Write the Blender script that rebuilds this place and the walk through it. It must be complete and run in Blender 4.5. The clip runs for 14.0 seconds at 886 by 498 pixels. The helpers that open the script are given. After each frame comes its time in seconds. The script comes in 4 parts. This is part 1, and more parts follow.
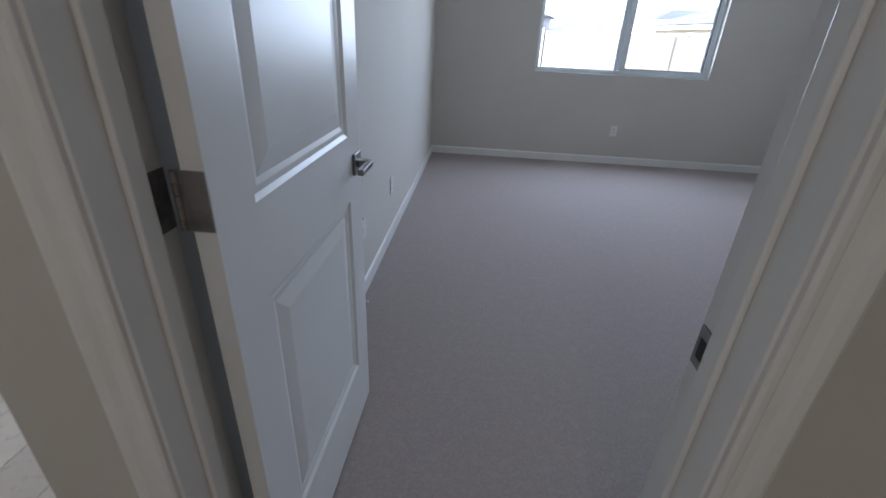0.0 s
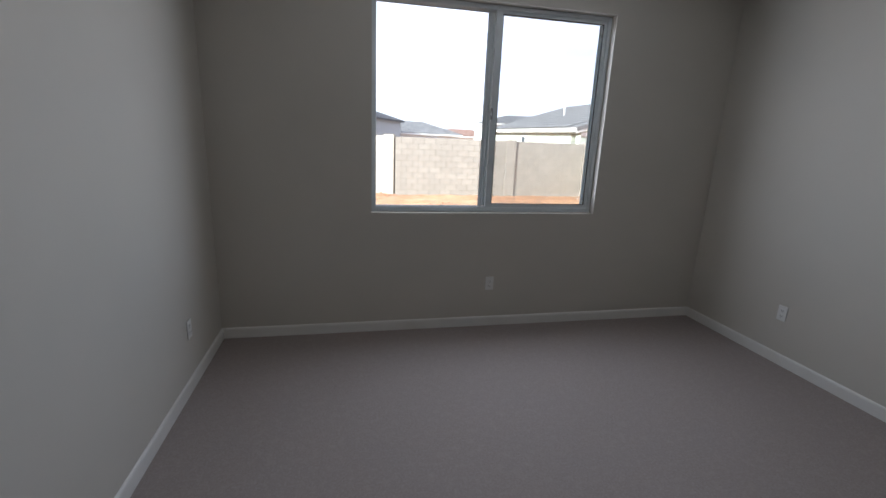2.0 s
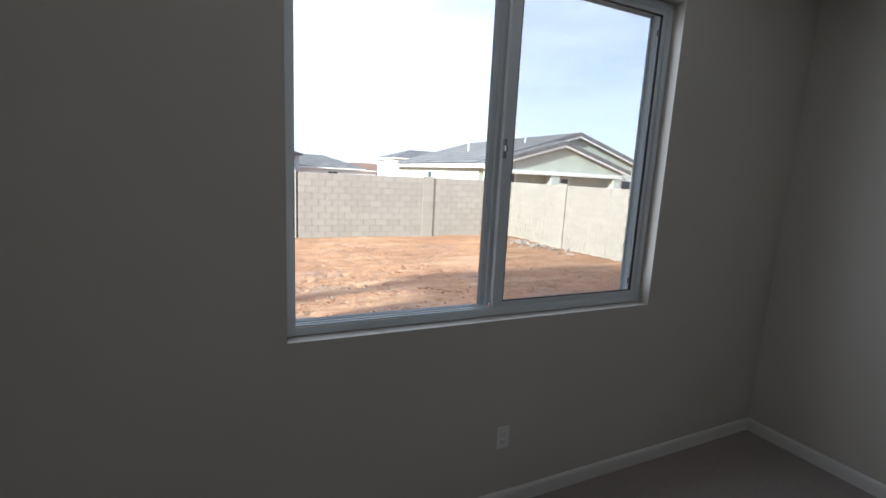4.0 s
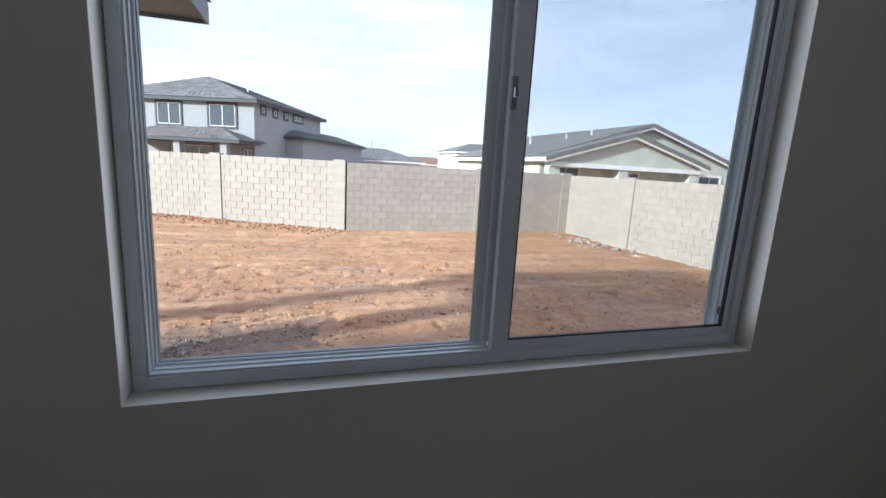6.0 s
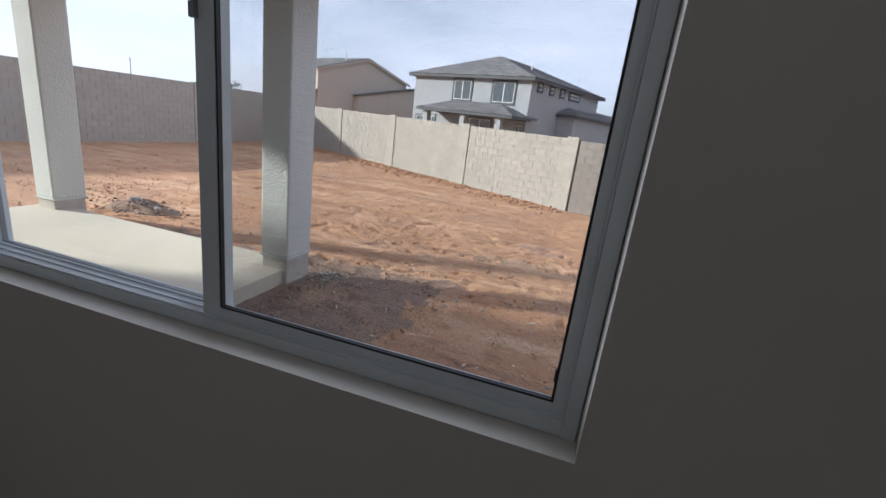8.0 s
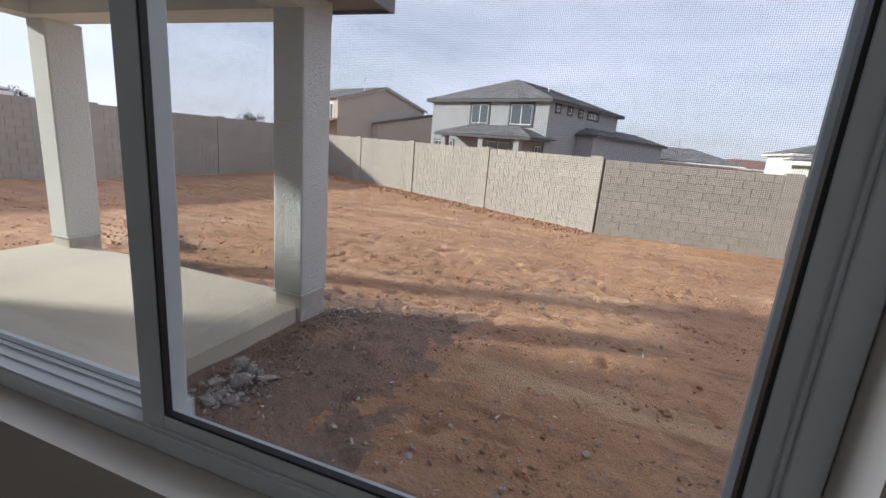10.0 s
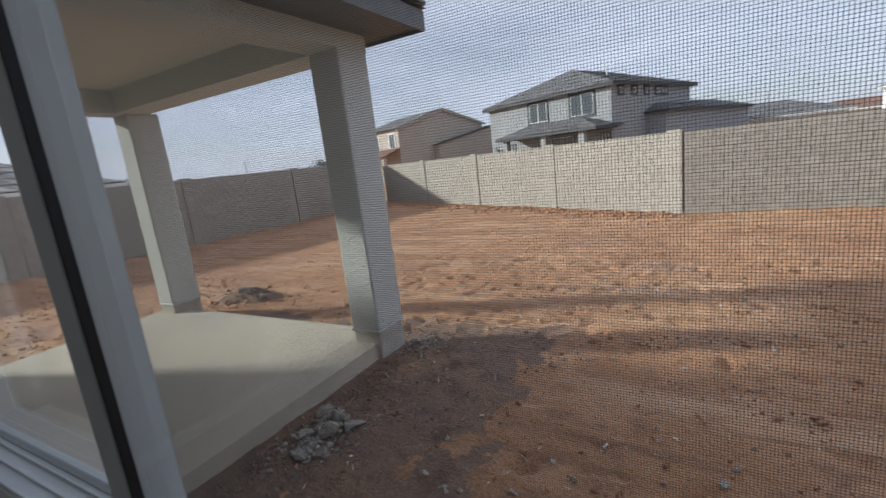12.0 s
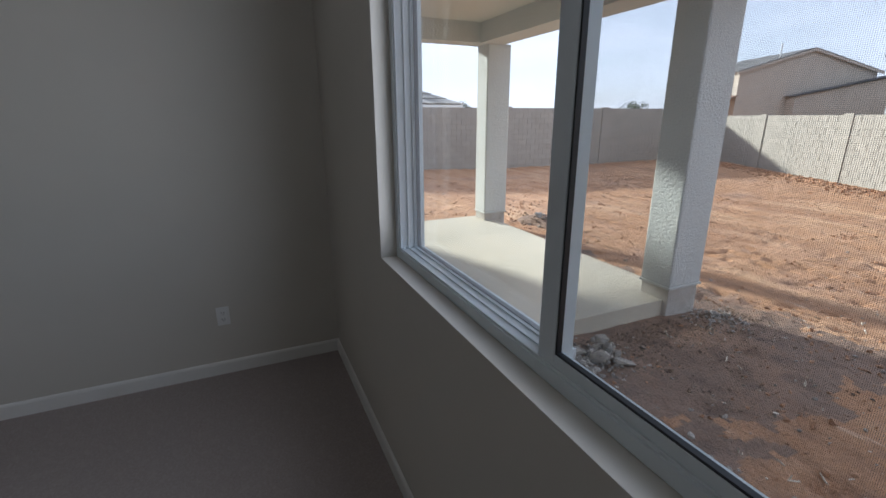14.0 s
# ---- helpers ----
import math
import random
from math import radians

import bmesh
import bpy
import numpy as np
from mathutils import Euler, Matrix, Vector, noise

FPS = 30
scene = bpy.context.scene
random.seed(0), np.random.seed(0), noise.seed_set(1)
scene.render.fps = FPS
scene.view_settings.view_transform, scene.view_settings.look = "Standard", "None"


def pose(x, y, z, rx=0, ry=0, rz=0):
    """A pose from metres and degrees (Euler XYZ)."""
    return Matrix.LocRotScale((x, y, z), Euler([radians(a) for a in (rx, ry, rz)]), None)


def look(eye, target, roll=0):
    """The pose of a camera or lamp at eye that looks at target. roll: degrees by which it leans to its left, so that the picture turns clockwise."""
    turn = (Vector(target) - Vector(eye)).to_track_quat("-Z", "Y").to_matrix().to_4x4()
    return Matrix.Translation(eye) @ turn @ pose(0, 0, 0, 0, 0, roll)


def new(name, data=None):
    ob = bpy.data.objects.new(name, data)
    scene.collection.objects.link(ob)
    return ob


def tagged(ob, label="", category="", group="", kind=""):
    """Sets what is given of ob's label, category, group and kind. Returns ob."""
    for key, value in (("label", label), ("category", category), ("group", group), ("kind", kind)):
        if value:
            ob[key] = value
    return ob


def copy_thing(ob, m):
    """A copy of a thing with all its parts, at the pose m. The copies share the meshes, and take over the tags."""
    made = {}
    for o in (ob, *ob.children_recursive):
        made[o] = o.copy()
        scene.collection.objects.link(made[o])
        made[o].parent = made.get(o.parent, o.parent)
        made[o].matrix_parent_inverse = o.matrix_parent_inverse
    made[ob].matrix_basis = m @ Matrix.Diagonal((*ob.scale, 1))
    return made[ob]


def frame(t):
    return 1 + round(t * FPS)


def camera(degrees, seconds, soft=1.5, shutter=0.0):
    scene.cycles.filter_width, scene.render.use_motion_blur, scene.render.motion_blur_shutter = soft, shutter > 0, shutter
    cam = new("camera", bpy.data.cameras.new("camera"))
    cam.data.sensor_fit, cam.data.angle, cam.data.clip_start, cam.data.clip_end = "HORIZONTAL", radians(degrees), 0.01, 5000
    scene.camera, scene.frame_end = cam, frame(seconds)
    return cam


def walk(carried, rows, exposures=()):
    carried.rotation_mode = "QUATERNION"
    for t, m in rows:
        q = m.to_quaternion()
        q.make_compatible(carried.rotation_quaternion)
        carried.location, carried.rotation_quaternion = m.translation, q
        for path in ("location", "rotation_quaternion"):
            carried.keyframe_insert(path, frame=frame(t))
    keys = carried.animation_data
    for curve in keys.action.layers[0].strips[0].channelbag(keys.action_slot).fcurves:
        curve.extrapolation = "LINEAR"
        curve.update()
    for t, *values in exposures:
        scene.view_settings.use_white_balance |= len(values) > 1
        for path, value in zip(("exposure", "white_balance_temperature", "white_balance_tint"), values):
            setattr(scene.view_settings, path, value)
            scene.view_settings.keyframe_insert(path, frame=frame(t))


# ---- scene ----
cam = camera(90.1, 14.0, shutter=0.1)
PATH = [
    (0, (-0.546, -5.328, 1.329), (-0.671, -3.539, 0.444), 2.8),
    (0.5, (-0.482, -4.887, 1.417), (-0.566, -3.075, 0.574), 1.5),
    (1, (-0.386, -4.453, 1.485), (-0.215, -2.601, 0.749), 3.1),
    (1.5, (-0.228, -3.921, 1.547), (0.005, -2.016, 0.986), 2.0),
    (2, (-0.182, -3.37, 1.554), (0.24, -1.478, 1.063), 2.4),
    (2.5, (-0.163, -2.806, 1.568), (0.274, -0.914, 1.087), 1.3),
    (3, (-0.169, -2.329, 1.616), (0.578, -0.508, 1.26), 0.1),
    (5.5, (0.102, -1.139, 1.595), (0.952, 0.642, 1.271), 3.9),
    (6, (0.4, -1.065, 1.539), (0.982, 0.813, 1.173), 3.2),
    (6.5, (0.828, -0.981, 1.55), (1.388, 0.895, 1.14), 5.3),
    (7, (1.269, -0.953, 1.522), (1.462, 0.981, 1.05), 3.1),
    (7.5, (1.54, -0.85, 1.498), (1.238, 1.059, 0.985), 5.4),
    (8, (1.776, -0.746, 1.552), (1.236, 1.1, 1.002), 7.1),
    (10.5, (1.598, -0.254, 1.528), (0.891, 1.565, 1.092), 3.1),
    (11, (1.594, -0.119, 1.527), (0.881, 1.707, 1.13), -2.4),
    (11.5, (1.618, -0.111, 1.527), (0.9, 1.715, 1.139), -5.6),
    (12, (1.618, -0.149, 1.53), (0.641, 1.55, 1.133), -6.7),
    (12.2, (1.588, -0.186, 1.532), (0.304, 1.274, 1.066), -8.7),
    (12.3, (1.53, -0.213, 1.531), (0.152, 1.14, 1.012), -8.8),
    (12.5, (1.461, -0.249, 1.502), (-0.018, 0.955, 0.902), -7.2),
    (12.7, (1.45, -0.285, 1.517), (-0.095, 0.816, 0.885), -6.1),
    (13, (1.439, -0.309, 1.518), (-0.201, 0.66, 0.907), -7.1),
    (13.5, (1.539, -0.387, 1.543), (-0.142, 0.524, 0.956), -5.0),
    (14, (1.609, -0.459, 1.5), (-0.139, 0.329, 0.929), -0.2),
]
walk(cam, [(t, look(e, g, r)) for t, e, g, r in PATH],
     exposures=[(0, 2.86, 5400, 13), (0.5, 2.72, 5650, 14), (1.0, 2.75, 6000, 16), (1.5, 2.38, 6150, 16), (2.0, 1.8, 6100, 15), (2.5, 1.43, 6050, 15), (3.0, 1.4, 6050, 14), (5.5, 1.25, 5900, 14), (6.5, 1.0, 5800, 15), (8.0, 0.95, 6100, 17), (10.5, 0.75, 6350, 18), (11.0, 0.5, 6250, 18), (12.0, 0.5, 6250, 15), (12.5, 0.98, 6050, 13), (13.0, 1.1, 6050, 14), (14, 1.08, 6050, 14)])

# ---------------------------------------------------------------- world and sun
SUN_AZ = math.atan2(-0.326, -0.945)          # towards the sun, in the ground plan
SUN_EL = radians(20.0)
world = bpy.data.worlds.new("sky")
scene.world = world
world.use_nodes = True
nt = world.node_tree
nt.nodes.clear()
w_out = nt.nodes.new("ShaderNodeOutputWorld")
w_bg = nt.nodes.new("ShaderNodeBackground")
w_bg.inputs["Strength"].default_value = 0.082
w_sky = nt.nodes.new("ShaderNodeTexSky")
w_sky.sky_type = "NISHITA"
w_sky.sun_disc = False
w_sky.sun_elevation = SUN_EL
w_sky.sun_rotation = math.pi / 2 - SUN_AZ
w_sky.dust_density = 1.0
w_tc = nt.nodes.new("ShaderNodeTexCoord")
w_map = nt.nodes.new("ShaderNodeMapping")
w_map.inputs["Scale"].default_value = (1.3, 1.3, 5.5)
w_noise = nt.nodes.new("ShaderNodeTexNoise")
w_noise.inputs["Scale"].default_value = 1.6
w_noise.inputs["Detail"].default_value = 6
w_noise.inputs["Roughness"].default_value = 0.55
w_ramp = nt.nodes.new("ShaderNodeValToRGB")
w_ramp.color_ramp.elements[0].position = 0.30
w_ramp.color_ramp.elements[0].color = (0.5, 0.5, 0.5, 1)
w_ramp.color_ramp.elements[1].position = 0.68
w_mix = nt.nodes.new("ShaderNodeMix")
w_mix.data_type = "RGBA"
w_mix.inputs["B"].default_value = (8.9, 8.75, 10.2, 1)
nt.links.new(w_tc.outputs["Generated"], w_map.inputs["Vector"])
nt.links.new(w_map.outputs["Vector"], w_noise.inputs["Vector"])
nt.links.new(w_noise.outputs["Fac"], w_ramp.inputs["Fac"])
nt.links.new(w_ramp.outputs["Color"], w_mix.inputs["Factor"])
nt.links.new(w_sky.outputs["Color"], w_mix.inputs["A"])
nt.links.new(w_mix.outputs["Result"], w_bg.inputs["Color"])
nt.links.new(w_bg.outputs["Background"], w_out.inputs["Surface"])

sun = new("sun", bpy.data.lights.new("sun", "SUN"))
sun.data.energy = 4.9
sun.data.angle = radians(2.8)
sun.data.color = (1.0, 0.93, 0.82)
sun_to = Vector((math.cos(SUN_AZ) * math.cos(SUN_EL), math.sin(SUN_AZ) * math.cos(SUN_EL), math.sin(SUN_EL)))
sun.matrix_world = look(Vector((0, 0, 40)) + sun_to, (0, 0, 40))

# the sky's light through the bedroom window
window_light = new("window_skylight", bpy.data.lights.new("window_skylight", "AREA"))
window_light.data.shape = "RECTANGLE"
window_light.data.size, window_light.data.size_y = 1.78, 1.34
window_light.data.energy = 6.7
window_light.data.spread = radians(166)
window_light.data.color = (0.85, 0.93, 1.0)
window_light.matrix_world = look((0.932, 0.058, 1.742), (0.932, -1, 1.742))

# fill light added for the hall, set in the made-up patio door opening
door_fill = new("door_fill_light", bpy.data.lights.new("door_fill_light", "AREA"))
door_fill.data.shape = "RECTANGLE"
door_fill.data.size, door_fill.data.size_y = 2.1, 1.95
door_fill.data.energy = 9.0
door_fill.data.color = (0.95, 0.96, 1.0)
door_fill.matrix_world = look((-2.875, 0.02, 1.05), (-2.875, -1, 1.05))


# ---------------------------------------------------------------- materials
def material(name, color, rough=0.7, metal=0.0, spots=(), bump=(), island=0.0, rand=0.0, coat=0.0, streaks=()):
    """spots: (scale, low, high, colour, detail) patches of another colour; bump: (scale, strength, distance) reliefs;
    streaks: (stretch, low, high, colour) long patches drawn out by a stretched noise."""
    m = bpy.data.materials.new(name)
    m.use_nodes = True
    n, l = m.node_tree.nodes, m.node_tree.links
    b = n["Principled BSDF"]
    b.inputs["Roughness"].default_value = rough
    b.inputs["Metallic"].default_value = metal
    b.inputs["Coat Weight"].default_value = coat
    tc = n.new("ShaderNodeTexCoord")
    rgb = n.new("ShaderNodeRGB")
    rgb.outputs[0].default_value = (*color, 1)
    out = rgb.outputs[0]
    for scale, low, high, other, detail in spots:
        tx = n.new("ShaderNodeTexNoise")
        tx.inputs["Scale"].default_value = scale
        tx.inputs["Detail"].default_value = detail
        mr = n.new("ShaderNodeMapRange")
        mr.inputs["From Min"].default_value, mr.inputs["From Max"].default_value = low, high
        mx = n.new("ShaderNodeMix")
        mx.data_type = "RGBA"
        mx.inputs["B"].default_value = (*other, 1)
        l.new(tc.outputs["Object"], tx.inputs["Vector"])
        l.new(tx.outputs["Fac"], mr.inputs["Value"])
        l.new(mr.outputs["Result"], mx.inputs["Factor"])
        l.new(out, mx.inputs["A"])
        out = mx.outputs["Result"]
    for stretch, low, high, other in streaks:
        mp = n.new("ShaderNodeMapping")
        mp.inputs["Scale"].default_value = stretch
        mp.inputs["Rotation"].default_value = (0, 0, -0.05)
        tx = n.new("ShaderNodeTexNoise")
        tx.inputs["Scale"].default_value = 1.0
        tx.inputs["Detail"].default_value = 6
        tx.inputs["Roughness"].default_value = 0.6
        mr = n.new("ShaderNodeMapRange")
        mr.inputs["From Min"].default_value, mr.inputs["From Max"].default_value = low, high
        mx = n.new("ShaderNodeMix")
        mx.data_type = "RGBA"
        mx.inputs["B"].default_value = (*other, 1)
        l.new(tc.outputs["Object"], mp.inputs["Vector"])
        l.new(mp.outputs["Vector"], tx.inputs["Vector"])
        l.new(tx.outputs["Fac"], mr.inputs["Value"])
        l.new(mr.outputs["Result"], mx.inputs["Factor"])
        l.new(out, mx.inputs["A"])
        out = mx.outputs["Result"]
    if rand or island:
        src = n.new("ShaderNodeObjectInfo").outputs["Random"] if rand else n.new("ShaderNodeNewGeometry").outputs["Random Per Island"]
        k = rand or island
        mr = n.new("ShaderNodeMapRange")
        mr.inputs["To Min"].default_value, mr.inputs["To Max"].default_value = 1 - k, 1 + k
        mul = n.new("ShaderNodeVectorMath")
        mul.operation = "SCALE"
        l.new(src, mr.inputs["Value"])
        l.new(out, mul.inputs[0])
        l.new(mr.outputs["Result"], mul.inputs["Scale"])
        out = mul.outputs["Vector"]
    l.new(out, b.inputs["Base Color"])
    normal = None
    for scale, strength, dist in bump:
        tx = n.new("ShaderNodeTexNoise")
        tx.inputs["Scale"].default_value = scale
        tx.inputs["Detail"].default_value = 4
        bp = n.new("ShaderNodeBump")
        bp.inputs["Strength"].default_value = strength
        bp.inputs["Distance"].default_value = dist
        l.new(tc.outputs["Object"], tx.inputs["Vector"])
        l.new(tx.outputs["Fac"], bp.inputs["Height"])
        if normal:
            l.new(normal, bp.inputs["Normal"])
        normal = bp.outputs["Normal"]
    if normal:
        l.new(normal, b.inputs["Normal"])
    return m


def glass(name, tint):
    m = bpy.data.materials.new(name)
    m.use_nodes = True
    n, l = m.node_tree.nodes, m.node_tree.links
    n.clear()
    out = n.new("ShaderNodeOutputMaterial")
    mix = n.new("ShaderNodeMixShader")
    tr = n.new("ShaderNodeBsdfTransparent")
    tr.inputs["Color"].default_value = (*tint, 1)
    gl = n.new("ShaderNodeBsdfGlossy")
    gl.inputs["Roughness"].default_value = 0.0
    lw = n.new("ShaderNodeLayerWeight")
    lw.inputs["Blend"].default_value = 0.5
    pw = n.new("ShaderNodeMath")
    pw.operation = "POWER"
    pw.inputs[1].default_value = 5.0
    ma = n.new("ShaderNodeMath")
    ma.operation = "MULTIPLY_ADD"
    ma.inputs[1].default_value, ma.inputs[2].default_value = 0.9, 0.04
    l.new(lw.outputs["Facing"], pw.inputs[0])
    l.new(pw.outputs[0], ma.inputs[0])
    l.new(ma.outputs[0], mix.inputs["Fac"])
    l.new(tr.outputs["BSDF"], mix.inputs[1])
    l.new(gl.outputs["BSDF"], mix.inputs[2])
    l.new(mix.outputs["Shader"], out.inputs["Surface"])
    return m


M_WALL = material("wall_paint", (0.605, 0.573, 0.515), 0.75, spots=[(1.3, 0.4, 0.75, (0.57, 0.545, 0.49), 3)], bump=[(160, 0.25, 0.0012), (30, 0.1, 0.002)])
M_CEIL = material("ceiling_paint", (0.78, 0.77, 0.74), 0.85, bump=[(120, 0.3, 0.002)])
M_TRIM = material("white_trim_paint", (0.78, 0.77, 0.74), 0.38, spots=[(5, 0.45, 0.8, (0.74, 0.73, 0.69), 4)], bump=[(90, 0.06, 0.001)])
M_DOOR = material("white_door_paint", (0.76, 0.76, 0.74), 0.34, spots=[(3, 0.45, 0.8, (0.73, 0.72, 0.69), 4)], bump=[(60, 0.06, 0.001)])
M_CARPET = material("beige_grey_carpet", (0.45, 0.392, 0.366), 1.0, spots=[(420, 0.3, 0.7, (0.25, 0.212, 0.198), 2), (2.2, 0.42, 0.7, (0.35, 0.303, 0.287), 4), (24, 0.5, 0.72, (0.385, 0.332, 0.312), 4), (90, 0.45, 0.8, (0.43, 0.376, 0.355), 3)], bump=[(420, 0.8, 0.004), (110, 0.25, 0.004)])
M_VINYL = material("white_vinyl", (0.70, 0.75, 0.77), 0.32, spots=[(9, 0.5, 0.8, (0.65, 0.69, 0.70), 4)], bump=[(40, 0.04, 0.001)])
M_GREYG = material("grey_glazing_bead", (0.30, 0.31, 0.32), 0.5)
M_GASKET = material("black_rubber", (0.02, 0.021, 0.023), 0.5)
M_METAL = material("satin_nickel", (0.27, 0.265, 0.26), 0.32, 1.0, bump=[(200, 0.05, 0.0005)])
M_HINGE = material("dull_nickel", (0.32, 0.30, 0.28), 0.42, 1.0, spots=[(30, 0.45, 0.7, (0.22, 0.21, 0.2), 3)])
M_PLASTIC = material("white_plastic", (0.77, 0.77, 0.75), 0.35)
M_DARK = material("dark_slot", (0.03, 0.03, 0.03), 0.6)
M_TILE = material("wood_look_tile", (0.70, 0.65, 0.57), 0.42, spots=[(6, 0.35, 0.7, (0.76, 0.72, 0.65), 5), (25, 0.55, 0.85, (0.48, 0.43, 0.37), 4)], bump=[(60, 0.1, 0.001)], rand=0.12)
M_GROUT = material("grey_grout", (0.3, 0.28, 0.26), 0.9)
M_SCREEN = material("grey_insect_screen", (0.10, 0.105, 0.11), 0.6)
M_DIRT = material("red_desert_dirt", (0.435, 0.226, 0.112), 0.95,
                  spots=[(0.35, 0.42, 0.68, (0.34, 0.168, 0.088), 6), (1.6, 0.52, 0.74, (0.56, 0.315, 0.18), 6), (0.75, 0.56, 0.70, (0.36, 0.215, 0.145), 8), (5, 0.54, 0.72, (0.275, 0.145, 0.085), 5), (38, 0.5, 0.75, (0.50, 0.285, 0.17), 4)],
                  bump=[(3, 0.8, 0.06), (13, 0.8, 0.03), (45, 1.0, 0.016), (150, 0.8, 0.007)],
                  streaks=[((0.35, 1.9, 1), 0.52, 0.72, (0.58, 0.36, 0.21)), ((0.5, 5.0, 1), 0.56, 0.70, (0.27, 0.135, 0.072)), ((2.5, 14, 1), 0.6, 0.72, (0.58, 0.385, 0.255))])
M_CLOD = material("dirt_clods", (0.37, 0.188, 0.10), 0.95, spots=[(30, 0.4, 0.7, (0.46, 0.28, 0.18), 4)], bump=[(60, 0.7, 0.01)], island=0.35)
M_RUBBLE = material("broken_concrete", (0.41, 0.38, 0.335), 0.95, spots=[(14, 0.4, 0.7, (0.26, 0.23, 0.2), 4)], bump=[(50, 0.7, 0.008)], island=0.3)
M_DARKSOIL = material("dark_brown_soil", (0.18, 0.122, 0.083), 0.95, spots=[(9, 0.4, 0.7, (0.22, 0.145, 0.09), 5)], bump=[(40, 0.8, 0.015)], island=0.35)
# grey-brown turned soil, darkened further to carry the house's shade in its colour
M_TURNED_SHADE = material("turned_soil_with_shade", (0.225, 0.142, 0.10), 0.95,
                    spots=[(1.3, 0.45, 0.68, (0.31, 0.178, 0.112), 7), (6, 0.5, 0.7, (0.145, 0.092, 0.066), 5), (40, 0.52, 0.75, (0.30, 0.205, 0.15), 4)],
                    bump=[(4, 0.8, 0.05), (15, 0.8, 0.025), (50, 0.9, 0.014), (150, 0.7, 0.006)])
M_STRAW = material("pale_straw_litter", (0.62, 0.57, 0.47), 0.9, island=0.25)
M_CONC = material("patio_concrete", (0.57, 0.505, 0.40), 0.85, spots=[(1.1, 0.4, 0.7, (0.47, 0.425, 0.34), 5), (9, 0.5, 0.75, (0.57, 0.52, 0.43), 5)], bump=[(90, 0.3, 0.003)])
M_CMU = material("grey_tan_block", (0.365, 0.328, 0.28), 0.95, spots=[(3, 0.4, 0.7, (0.33, 0.297, 0.255), 4), (60, 0.4, 0.7, (0.40, 0.363, 0.315), 3)], bump=[(70, 0.6, 0.005)], rand=0.055)
M_CMUJ = material("grey_tan_blocks_joined", (0.365, 0.328, 0.28), 0.95, spots=[(3, 0.4, 0.7, (0.33, 0.297, 0.255), 4), (60, 0.4, 0.7, (0.40, 0.363, 0.315), 3)], bump=[(70, 0.6, 0.005)], island=0.055)
M_MORTAR = material("block_mortar", (0.215, 0.19, 0.16), 0.95, bump=[(80, 0.5, 0.004)])
M_STUCCO = material("pale_grey_stucco", (0.60, 0.61, 0.58), 0.9, spots=[(2, 0.45, 0.7, (0.56, 0.57, 0.54), 4)], bump=[(45, 1.0, 0.012), (14, 0.5, 0.012)])
M_FOOT = material("bare_footing_concrete", (0.50, 0.465, 0.42), 0.9, spots=[(7, 0.42, 0.68, (0.38, 0.34, 0.29), 5), (30, 0.5, 0.8, (0.56, 0.53, 0.49), 3)], bump=[(60, 0.5, 0.006)])
M_PATIOCEIL = material("painted_patio_soffit", (0.62, 0.6, 0.53), 0.85, bump=[(60, 0.3, 0.004)])
M_FASCIA = material("dark_grey_fascia", (0.16, 0.165, 0.17), 0.6, spots=[(6, 0.45, 0.7, (0.13, 0.135, 0.14), 3)])
M_ROOF = material("grey_concrete_roof_tile", (0.20, 0.195, 0.195), 0.85, spots=[(2, 0.4, 0.7, (0.13, 0.125, 0.125), 4)], bump=[(20, 0.3, 0.01)], island=0.18)
M_ROOFP = material("pale_tan_roof_tile", (0.40, 0.37, 0.33), 0.85, spots=[(2, 0.4, 0.7, (0.28, 0.255, 0.23), 4)], bump=[(20, 0.3, 0.01)], island=0.4)
M_ROOFR = material("red_brown_roof_tile", (0.27, 0.16, 0.12), 0.85, bump=[(20, 0.3, 0.01)], island=0.2)
M_HA = material("light_grey_house_stucco", (0.31, 0.32, 0.33), 0.9, spots=[(1.5, 0.45, 0.7, (0.285, 0.295, 0.305), 4)], bump=[(12, 0.4, 0.02)])
M_HB = material("tan_house_stucco", (0.49, 0.43, 0.365), 0.9, spots=[(1.5, 0.45, 0.7, (0.45, 0.395, 0.335), 4)], bump=[(12, 0.4, 0.02)])
M_HR = material("pale_sage_house_stucco", (0.47, 0.51, 0.45), 0.9, spots=[(1.5, 0.45, 0.7, (0.56, 0.6, 0.52), 4)], bump=[(12, 0.4, 0.02)])
M_HC = material("off_white_house_stucco", (0.72, 0.71, 0.68), 0.9, bump=[(12, 0.4, 0.02)])
M_HTRIM = material("dark_house_trim", (0.055, 0.057, 0.063), 0.7)
M_HWHITE = material("white_house_trim", (0.76, 0.76, 0.74), 0.6)
M_HGLASS = material("dark_house_glass", (0.07, 0.085, 0.1), 0.08)
M_BARK = material("grey_bark", (0.16, 0.12, 0.09), 0.95)
M_LEAF = material("dusty_green_leaves", (0.075, 0.095, 0.045), 0.8, island=0.4)
M_POLE = material("weathered_pole", (0.2, 0.18, 0.16), 0.9)
G_PANE = glass("window_glass", (0.895, 0.955, 0.955))


